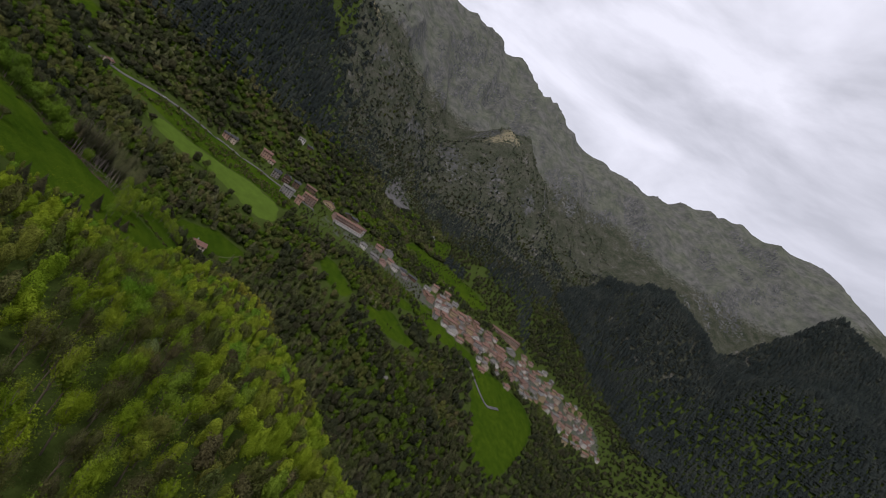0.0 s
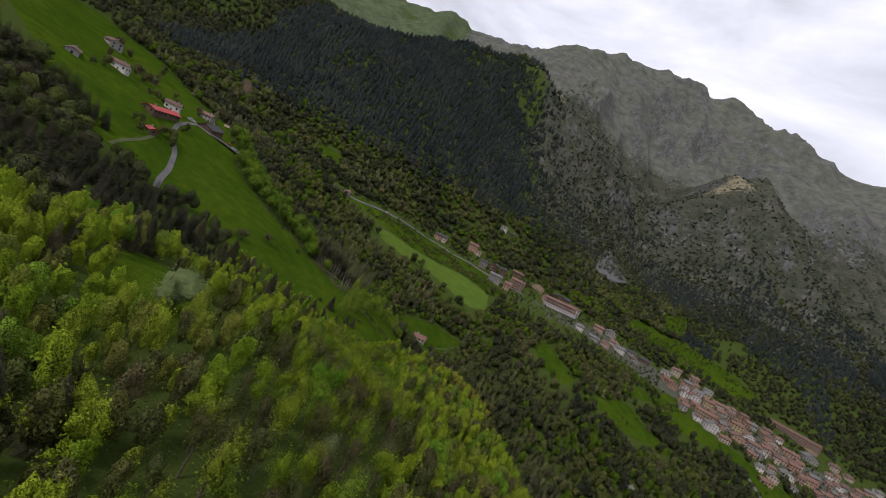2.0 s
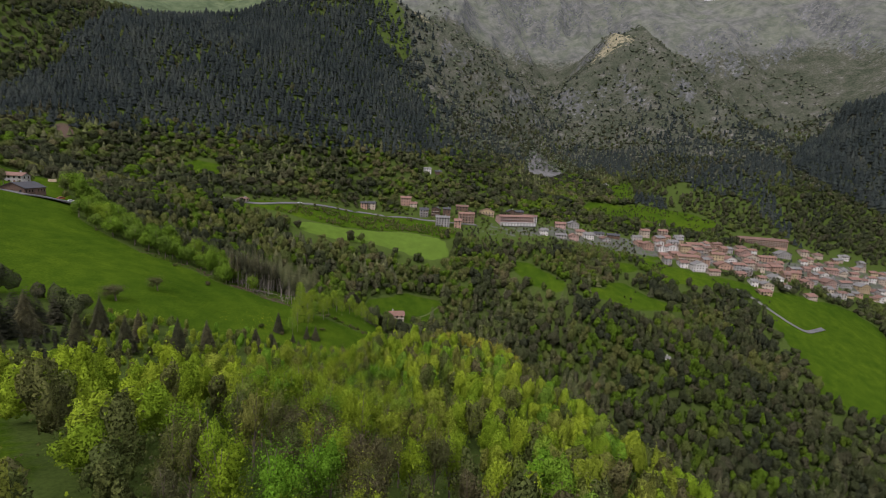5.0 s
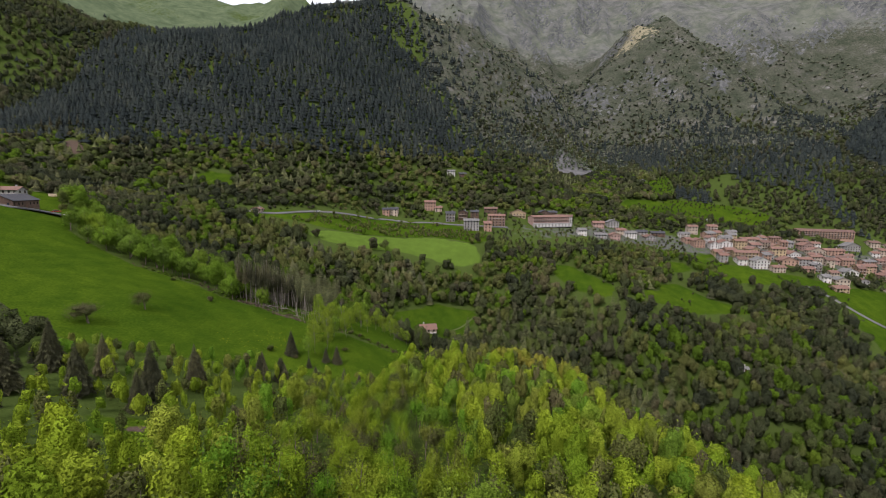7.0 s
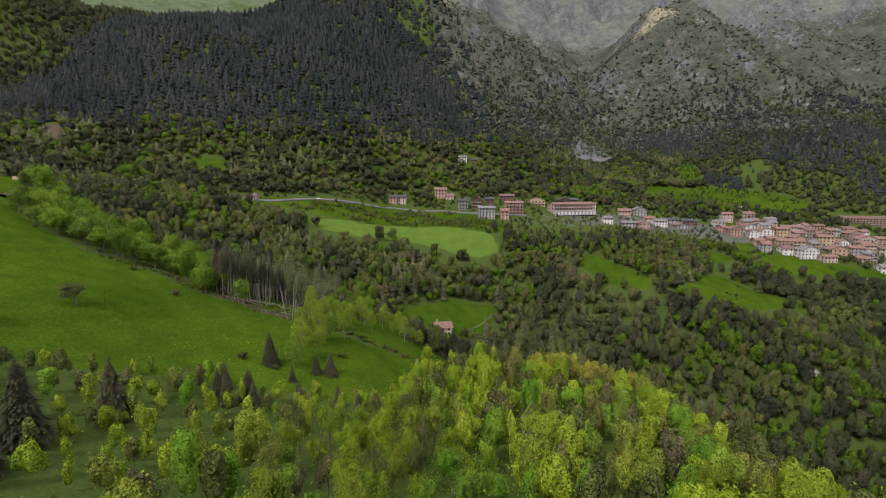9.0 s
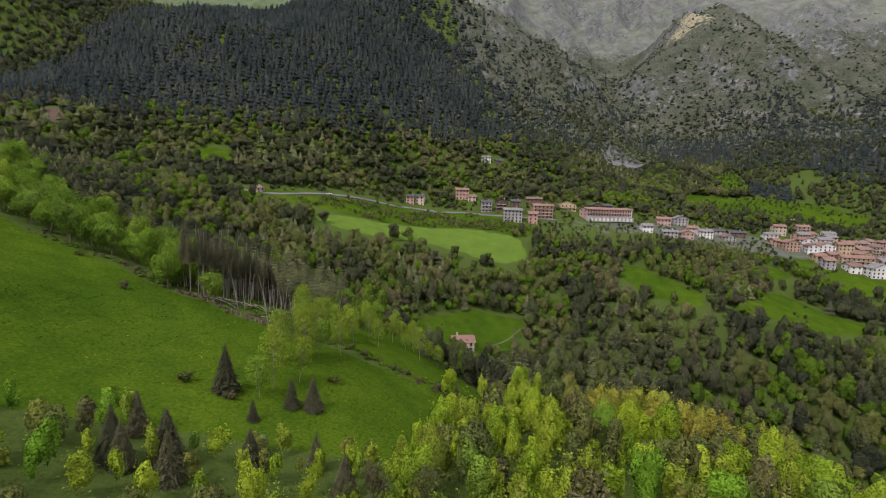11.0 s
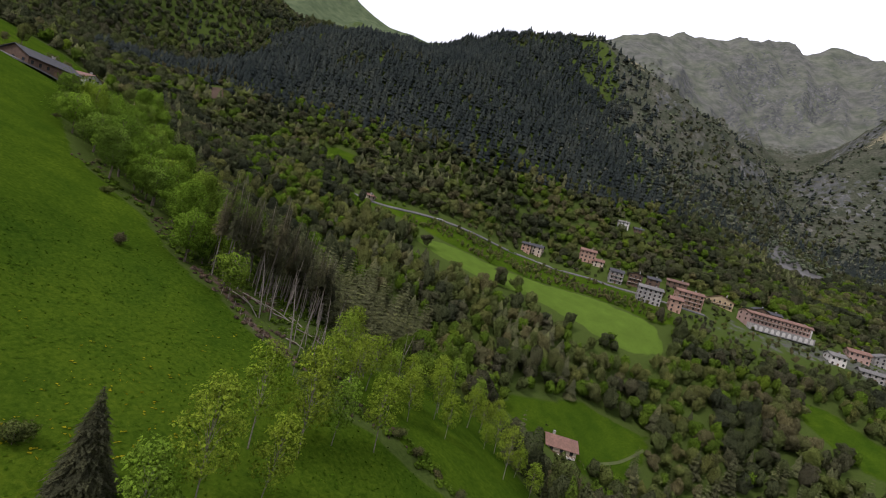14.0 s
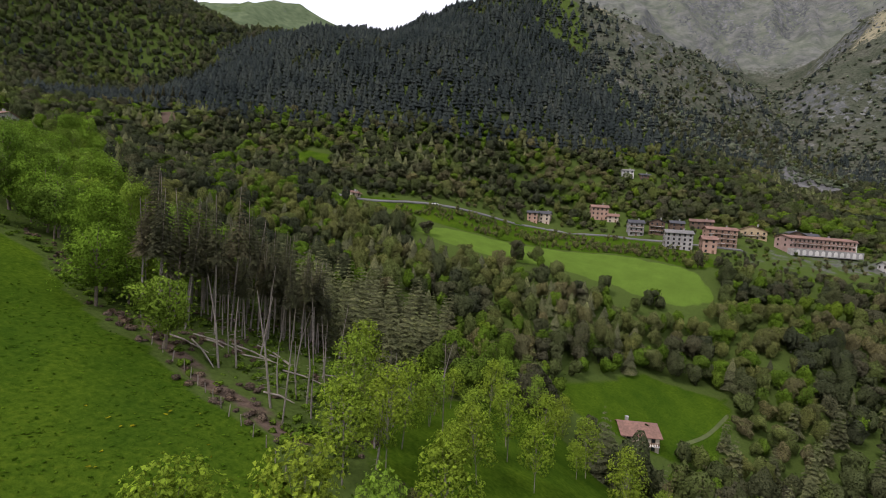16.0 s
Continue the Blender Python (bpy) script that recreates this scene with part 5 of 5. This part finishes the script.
# Lone trees and bushes on the meadow
lone = prototypes("meadow_tree", CLOSE[:1], [M_OLIVE], "small round budding tree alone on the meadow", "meadow trees")
for ob, x_, y_, s_ in zip([lone[0], copy_thing(lone[0], pose(0, 0, 0)), copy_thing(lone[0], pose(0, 0, 0))], (-100, -103, -58), (131, 110, 106), ((1.55, 0.62), (2.1, 0.6), (1.1, 0.4))):
    ob.matrix_world = pose(x_, y_, ground_z(x_, y_) - 0.3, 0, 0, x_ * 7)
    ob.scale = (s_[0], s_[0], s_[1])
BUSH = [grown(r1, 2.4, 1.7, 500, 0.12, 10, 0.05, 0.02, 0.85), grown(r1, 1.8, 1.5, 420, 0.11, 9, 0.05, 0.02, 0.85)]
bush = prototypes("bush", BUSH, [M_OLIVE], "low brown-green bush in the grass", "bushes")
at_spots(bush, [(-57, 131), (-34, 147), (-48, 130), (-140, 190), (-118, 178), (-96, 166), (-170, 196), (-42, 170), (-37, 172), (-33, 172), (-29, 172), (-25, 172), (-21, 173), (-17, 173), (-12, 171), (-8, 168), (-4, 166), (1, 162)], r1, (0.7, 1.15))

# Slender young birches between the meadow and the felled strip
BIRCH = [broadleaf(r1, 12, 3.0, 1900, 0.14, 20, 0.08, 0.85), broadleaf(r1, 9, 2.7, 1500, 0.135, 18, 0.06, 0.85), broadleaf(r1, 14, 3.3, 2100, 0.145, 22, 0.09, 0.85)]
birch = prototypes("birch", BIRCH, [M_BIRCH], "slender young birch with pale trunk and light green leaves", "young birches", M_PALEBARK)
at_spots(birch, [(-36, 192), (-44, 133), (-43, 137), (-46, 147), (-42, 151), (-41, 157), (-42, 213), (-42, 236), (-48, 206), (-47, 190), (-26, 206), (-24, 214), (-30, 226), (-37, 163), (-40, 142), (-20, 196), (-44, 154), (-52, 176), (-34, 240), (-28, 246), (-18, 208), (-14, 200), (-48, 167), (-49, 177), (-47, 179), (-46, 172), (-40, 216), (-38, 180), (-41, 176), (-32, 187), (-32, 214), (-54, 184), (-47, 190), (-41, 188)], r1, (0.75, 1.1))


# The felled strip: standing bare trunks, leaning snags, logs on the ground
def bare_spruce(r, tall, crown):
    """A tall trunk, bare below with dead stubs, and green only at the top."""
    pcs = [tube([(0, 0, -1), (r.normal(0, 0.15), r.normal(0, 0.15), tall * 0.5), (r.normal(0, 0.3), r.normal(0, 0.3), tall)], [0.15, 0.11, 0.03], 6)]
    for k in range(26):
        z, a, ln = tall * r.uniform(0.12, 0.8), r.uniform(0, 6.28), r.uniform(0.5, 1.6)
        pcs.append(tube([(0, 0, z), (math.cos(a) * ln, math.sin(a) * ln, z + ln * 0.1)], [0.02, 0.008], 3))
    leaf = spruce(r, tall * 0.55, 2.0, 20, 11, 0.3)[1] if crown else None
    if leaf is not None:
        leaf = (leaf[0] + (0, 0, tall * 0.48), leaf[1], leaf[2])
    return join(pcs), leaf


tall_bare = [tree_thing("bare_spruce", b, l, M_PALEBARK, M_NEEDLE, "tall spruce with bare pale trunk and green top only", "tree", "bare spruces") for b, l in (bare_spruce(r1, t, True) for t in (19, 17, 21))]
bx_, by_ = scatter((-108, 174, -68, 218), 3.0, r1, lambda x, y: inside(SPRUCE_WOODS["trunk_stand"], x, y))
settle(tall_bare, bx_, by_, r1, (0.62, 1.08))
for x_, y_ in ((-392, 440), (-386, 445), (-380, 449), (-374, 452), (-396, 434), (-367, 450), (-384, 438), (-390, 448)):
    copy_thing(tall_bare[int(-x_) % 3], pose(x_, y_, ground_z(x_, y_) - 0.2, 0, 0, x_ * 9))
snags = []
for t_ in (12, 9.5, 13.5):
    b_, _ = bare_spruce(r1, t_, False)
    s_ = new("dead_snag", grid_mesh("dead_snag", *b_, [M_PALEBARK], smooth=True))
    snags.append(tagged(s_, "leafless pale dead trunk standing in the felled strip", "dead tree", "dead snags"))
SNAGS = [(-71, 177), (-70, 179), (-61, 174), (-59, 178), (-61, 179), (-75, 191), (-51, 168), (-52, 172), (-76, 196), (-66, 186), (-64, 190), (-68, 194), (-58, 186), (-55, 180), (-37, 198), (-62, 194), (-49, 176), (-72, 186), (-56, 190), (-53, 186), (-60, 184), (-57, 176), (-54, 194), (-66, 198), (-50, 184), (-47, 172), (-58, 172), (-63, 178), (-74, 182), (-45, 190), (-48, 196)]
sx_, sy_ = [p[0] for p in SNAGS], [p[1] for p in SNAGS]
for k_, (x_, y_) in enumerate(zip(sx_, sy_)):
    m_ = pose(x_, y_, ground_z(x_, y_) - 0.2, r1.uniform(-9, 9), r1.uniform(-9, 9), r1.uniform(0, 360))
    if k_ < 3:
        snags[k_].matrix_world = m_
    else:
        copy_thing(snags[k_ % 3], m_).scale = (*[r1.uniform(0.5, 0.9)] * 2, r1.uniform(0.55, 1.05))
logs = []
for k_ in range(13):
    x_, y_ = r1.uniform(-78, -54), r1.uniform(176, 194)
    if inside(MEADOWS["hillside"], np.array(x_), np.array(y_)):
        y_ += 8
    a_, ln_ = r1.uniform(-1.0, 1.0), r1.uniform(3, 8)
    dx_, dy_ = math.cos(a_) * ln_ / 2, math.sin(a_) * ln_ / 2
    v_, f_ = tube([(-dx_, -dy_, ground_z(x_ - dx_, y_ - dy_) + 0.25), (0, 0, ground_z(x_, y_) + 0.5), (dx_, dy_, ground_z(x_ + dx_, y_ + dy_) + 0.25)], [0.12, 0.11, 0.07], 6)
    lg = new("fallen_log", grid_mesh("fallen_log", v_ + (x_, y_, 0), f_, [M_PALEBARK], smooth=True))
    tagged(lg, "pale fallen log lying in the felled strip", "log", "fallen logs")

# Low brush on the felled strip and along the ditch and hedge
BRUSH = [crown(r1, 1.5, 1.2, 3, 6, 22, 0.13, 0.0, 0.9, 2) for _ in range(5)]
bxs, bys = scatter((-145, 150, 8, 222), 1.5, r1, lambda x, y: (inside(SPRUCE_WOODS["felled"], x, y) | inside(SPRUCE_WOODS["trunk_stand"], x, y) | (line_distance([(-139, 185), (-119, 184), (-110, 184), (-97, 180), (-84, 176)], x, y) < 2.6) | (line_distance(DITCH, x, y) < 3) | (line_distance(HEDGE, x, y) < 2.8)) & (value_noise(x / 5, y / 5, 8) > 0.2))
low_ = value_noise(bxs / 7, bys / 7, 19) + 0.3 * r1.random(len(bxs)) > 0.62
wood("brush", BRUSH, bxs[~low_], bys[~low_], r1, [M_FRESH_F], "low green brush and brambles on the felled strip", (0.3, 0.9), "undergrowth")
wood("dead_brush", BRUSH, bxs[low_], bys[low_], r1, [M_DEAD_F], "brown dead branches and bark heaped on the felled strip", (0.25, 0.7), "brushwood")

# Wire fence posts along the meadow edge
fence = new("fence")
line_ = [(-78, 175), (-72, 174), (-67, 172), (-62, 170), (-56, 168), (-50, 164)]
fence.matrix_world = pose(-70, 168, ground_z(-70, 168))
for (ax_, ay_), (bx2_, by2_) in zip(line_[:-1], line_[1:]):
    for k_ in range(3):
        x_, y_ = ax_ + (bx2_ - ax_) * k_ / 3, ay_ + (by2_ - ay_) * k_ / 3 - 1.2
        bm = bmesh.new()
        bmesh.ops.create_cone(bm, cap_ends=True, segments=6, radius1=0.055, radius2=0.045, depth=1.5, matrix=Matrix.Translation((x_ + 70, y_ - 168, ground_z(x_, y_) - ground_z(-70, 168) + 0.5)) @ Matrix.Rotation(r1.uniform(-0.15, 0.15), 4, "X"))
        part("post", bm, M_PALEBARK, fence)
tagged(fence, "row of pale wooden fence posts along the meadow", "fence")


# The same wood goes on behind and below the spur
oxs, oys = scatter((-230, -230, 330, 160), 8.2, r1, lambda x, y: ~open_land(x, y) & ~near_spur(x, y) & ~inside(SPRUCE_WOODS["spruce_wood_low"], x, y) & ((x > 118) | (x < -95) | (y < -118)) & (y < 140 - 0.3 * x))
wood("spring_wood", FAR_BROAD, oxs, oys, r1, [M_GULLY_F], "green wood going on behind and below the spur", (0.8, 1.3))


def gully_land(x, y):
    z = base_height(x, y)
    o = ~open_land(x, y) & ~near_spur(x, y) & (y > -150) & (z < 190) & (line_distance(BELT, x, y) > 24)
    for p in SPRUCE_WOODS.values():
        o &= ~inside(p, x, y)
    o &= ~((x > -98) & (x < -14) & (y < 216) & (x > -98 + (y - 176) * 0.1))
    for k in ("hay_field", "plot_a", "plot_b", "plot_c", "plot_d", "plot_e", "plot_f", "plot_g", "plot_h", "hut_clearing", "verge"):
        o &= ~(inside(MEADOWS[k], x, y + 12) & (value_noise(x / 6, y / 6, 15) > 0.25)) & ~(inside(MEADOWS[k], x, y + 24) & (value_noise(x / 7, y / 7, 16) > 0.5))
    return o


gxs, gys = scatter((-420, 60, 330, 700), 5.4, r1, lambda x, y: gully_land(x, y) & (y > 140 - 0.3 * x))
sel = r1.random(len(gxs)) + 0.5 * (value_noise(gxs / 45, gys / 45, 3) - 0.5)
range_g = gys - 0.2 * gxs
front_g = np.hypot(gxs + 30, gys - 132) < 70
for shapes_, part_ in ((DENSE_BROAD, front_g), (FINE_BROAD, (range_g < 265) & ~front_g), (MID_BROAD, (range_g >= 265) & (range_g < 420)), (FAR_BROAD, range_g >= 420)):
    a_ = part_ & (sel < 0.2)
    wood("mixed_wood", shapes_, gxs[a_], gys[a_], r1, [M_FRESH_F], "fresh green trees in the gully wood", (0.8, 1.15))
    brown_ = (value_noise(gxs / 24, gys / 20, 91) > 0.6) & (range_g > 200)
    a_ = part_ & (sel >= 0.2) & (sel < 0.86) & brown_
    wood("mixed_wood", shapes_, gxs[a_], gys[a_], r1, [M_OLIVE_F], "brownish budding trees of the gully wood", (0.8, 1.25))
    a_ = part_ & (sel >= 0.2) & (sel < 0.86) & ~brown_
    wood("mixed_wood", shapes_, gxs[a_], gys[a_], r1, [M_GULLY_F], "green and olive budding trees of the gully wood", (0.85, 1.4))
vx_, vy_ = scatter((-190, 350, 70, 470), 3.6, r1, lambda x, y: inside(MEADOWS["verge"], x, y) & ~inside(MEADOWS["hay_field"], x, y) & (line_distance(MAIN_ROAD, x, y) > 4.5) & (value_noise(x / 16, y / 9, 52) > 0.42))
wood("verge_scrub", MID_BROAD, vx_, vy_, r1, [M_OLIVE_F], "low olive scrub on the bank below the road", (0.2, 0.5), "scrub", False)
px_, py_ = scatter((100, 300, 540, 700), 5.0, r1, lambda x, y: ((inside(MEADOWS["plot_a"], x, y) | inside(MEADOWS["plot_b"], x, y)) & (value_noise(x / 14, y / 10, 53) > 0.68)) | ((inside(MEADOWS["back_field"], x, y) | inside(MEADOWS["upper_pasture"], x, y)) & (value_noise(x / 16, y / 9, 54) > 0.45)))
wood("verge_scrub", MID_BROAD, px_, py_, r1, [M_GULLY_F], "bushes scattered over the terraced plots", (0.2, 0.45), "scrub", False)
for shapes_, part_ in ((MID_SPRUCE, range_g < 300), (FAR_SPRUCE, range_g >= 300)):
    a_ = part_ & (sel >= 0.86) & (line_distance(STREET, gxs, gys) > 115) & (line_distance(MAIN_ROAD, gxs, gys) > 34)
    wood("mixed_spruces", shapes_, gxs[a_], gys[a_], r1, [M_BROWN_F], "dark spruces among the gully wood", (0.65, 1.0))
fxs, fys = scatter((330, -100, 1700, 1100), 16, r1, lambda x, y: ~open_land(x, y) & (base_height(x, y) < 520) & (base_height(x, y) > -160))
fz = base_height(fxs, fys)
DARK_HILL = [(640, 690), (760, 800), (900, 880), (1150, 900), (1300, 760), (1650, 760), (1650, 120), (980, 200), (940, 430), (820, 590)]
darkw = inside(DARK_HILL, fxs, fys)
keepf = (r1.random(len(fxs)) < np.clip(1.15 - (fz - 150) / 330, 0.1, 1)) & (fz < 190)
wood("valley_wood", DOT_BROAD, fxs[~darkw & keepf], fys[~darkw & keepf], r1, [M_GULLY_F], "budding woods on the lower valley sides", (0.7, 1.2))
dxs, dys = scatter((560, 120, 1660, 920), 8.2, r1, lambda x, y: inside(DARK_HILL, x, y) & ~open_land(x, y))
wood("valley_spruces", FAR_SPRUCE, dxs, dys, r1, [M_NEEDLE_F], "dark spruce woods on the far valley side", (1.15, 1.7))
exs, eys = scatter((560, 280, 1150, 660), 10, r1, lambda x, y: ~inside(DARK_HILL, x, y) & ~open_land(x, y))
wood("valley_wood", DOT_BROAD, exs, eys, r1, [M_GULLY_F], "green woods on the lower valley floor", (0.8, 1.3))

rxs, rys = scatter((330, 120, 620, 470), 7.4, r1, lambda x, y: ~open_land(x, y) & (value_noise(x / 40, y / 40, 41) > 0.08))
wood("valley_wood", DOT_BROAD, rxs, rys, r1, [M_GULLY_F], "green woods on the slope below the village", (0.75, 1.25))
vxs, vys = scatter((330, 470, 900, 780), 7.2, r1, lambda x, y: ~open_land(x, y) & (base_height(x, y) < 215) & (base_height(x, y) > 20) & (value_noise(x / 40, y / 40, 41) > 0.1))
vd = value_noise(vxs / 60, vys / 60, 43) > 0.66
wood("valley_wood", DOT_BROAD, vxs[~vd], vys[~vd], r1, [M_GULLY_F], "green woods behind the village", (0.65, 1.1))
wood("valley_spruces", FAR_SPRUCE, vxs[vd], vys[vd], r1, [M_NEEDLE_F], "dark spruces behind the village", (0.7, 1.1))

lxs, lys = scatter((-900, 150, -420, 420), 9.5, r1, lambda x, y: ~open_land(x, y))
wood("hill_wood", DOT_BROAD, lxs, lys, r1, [M_GULLY_F], "green wood above the hamlet meadows", (0.7, 1.1))

# The dark spruce hill and the budding slopes beside it
hxs, hys = scatter((-900, 400, 520, 1150), 6.6, r1, lambda x, y: (base_height(x, y) >= 175) & (base_height(x, y) < 620) & ~open_land(x, y))
hz = base_height(hxs, hys)
edge = hxs + 0.35 * (hys - 560) + 90 * (value_noise(hxs / 70, hys / 70, 9) - 0.5)
conif = (edge < 10 + 130 * (r1.random(len(hxs)) ** 2.2)) & (hxs > -470 - 60 * value_noise(hxs / 50, hys / 50, 4)) & (hys > 440 + 0.12 * hxs) & (r1.random(len(hxs)) < 0.94)
leafy_ = conif & (value_noise(hxs / 48, hys / 48, 61) + 0.3 * r1.random(len(hxs)) + np.clip((hz - 330) / 500, 0, 0.4) > 1.1)
wood("hill_wood", DOT_BROAD, hxs[leafy_], hys[leafy_], r1, [M_GULLY_F], "green broadleaved trees among the hill spruces", (0.6, 1.05))
wood("spruce_forest", FAR_SPRUCE, hxs[conif & ~leafy_], hys[conif & ~leafy_], r1, [M_NEEDLE_F], "dark spruce forest covering the hill", (0.8, 1.25))
lefthill = (hxs < -440) & (hys < 900)
far_right = np.clip((hxs + 0.3 * hys - 200) / 150, 0, 1)
thin = ~conif & (r1.random(len(hxs)) < np.where(lefthill, 0.95, np.clip(0.85 - (hz - 230) / 480, 0.10, 0.9) * (1 - 0.45 * far_right)))
half = r1.random(len(hxs)) < 0.14
a_ = thin & ~half & lefthill
wood("hill_wood", DOT_BROAD, hxs[a_], hys[a_], r1, [M_GULLY_F], "green and olive wood on the side valley hill", (1.0, 1.4))
a_ = thin & ~half & ~lefthill
wood("slope_wood", DOT_BROAD, hxs[a_], hys[a_], r1, [M_SHRUB_F], "thin grey-green shrubs on the rocky slope", (0.25, 0.62))
mxs, mys = scatter((60, 590, 1000, 1060), 7.6, r1, lambda x, y: (base_height(x, y) > 165) & (base_height(x, y) < 430) & (x + 0.35 * (y - 560) > 60))
mz = base_height(mxs, mys)
a_ = r1.random(len(mxs)) < np.clip(1.0 - (mz - 215) / 150 + 0.5 * (value_noise(mxs / 40, mys / 50, 17) - 0.5), 0.06, 0.9)
dark_ = value_noise(mxs / 55, mys / 70, 23) + 0.25 * r1.random(len(mxs)) > 0.72
for poly_ in ([(320, 690), (345, 850), (420, 800), (480, 740), (440, 680)], [(440, 810), (530, 760), (640, 700), (600, 650), (500, 680), (470, 720)], [(60, 590), (90, 660), (150, 680), (190, 700), (185, 660), (130, 620)]):
    dark_ |= inside(poly_, mxs, mys)
    a_ |= inside(poly_, mxs, mys)
a_ &= ~open_land(mxs, mys)
wood("lower_slope_wood", DOT_BROAD, mxs[a_ & ~dark_], mys[a_ & ~dark_], r1, [M_GULLY_F], "budding wood on the lower mountain slope", (0.55, 1.0))
wood("lower_slope_spruces", FAR_SPRUCE, mxs[a_ & dark_], mys[a_ & dark_], r1, [M_NEEDLE_F], "dark spruce patches on the lower mountain slope", (0.5, 0.95))
SHRUBS = [crown(r1, 3.2, 2.4, 1, 3, 2, 0.7, 0.0, 1.0, 1) for _ in range(8)]
shx, shy = scatter((-200, 560, 1000, 1250), 7.5, r1, lambda x, y: (base_height(x, y) > 170) & (base_height(x, y) < 620) & (x + 0.35 * (y - 560) > -60))
a_ = r1.random(len(shx)) < np.clip(0.1 + 0.9 * value_noise(shx / 45, shy / 60, 31) - (base_height(shx, shy) - 300) / 500, 0.08, 1)
wood("shrubs", SHRUBS, shx[a_], shy[a_], r1, [M_SHRUB_F], "grey-green shrubs scattered over the rocky slopes", (0.8, 2.1), "shrubs")
wood("slope_spruces", FAR_SPRUCE, hxs[thin & half], hys[thin & half], r1, [M_NEEDLE_F], "scattered dark spruces on the rocky slope", (0.4, 0.8))

# Tufts and flowers in the meadow nearest the way
TUFT = [leaf_quads(r1.normal(0, 0.22, (3, 3)) * (1, 1, 0.4) + (0, 0, 0.18), np.tile((0, 0, 1.0), (3, 1)), 0.085, r1) for _ in range(5)]
M_TUFT = leaf_material("meadow_grass", [(0.0, (0.028, 0.06, 0.004)), (0.4, (0.036, 0.076, 0.005)), (0.75, (0.05, 0.10, 0.006)), (0.93, (0.065, 0.11, 0.008)), (0.97, (0.26, 0.22, 0.01)), (1.0, (0.3, 0.26, 0.012))], "attribute", 0.25, 6.0, 0.4, 0.2)
tx_, ty_ = scatter((-105, 104, -8, 174), 0.62, r1, lambda x, y: inside(MEADOWS["hillside"], x, y) & (r1.random(len(x)) < 0.45 + 0.6 * value_noise(x / 9, y / 9, 12)))
wood("grass_tufts", [(v, f, None) for v, f in TUFT], tx_, ty_, r1, [M_TUFT], "grass tufts and yellow flowers in the meadow", (0.7, 1.5), "grass")
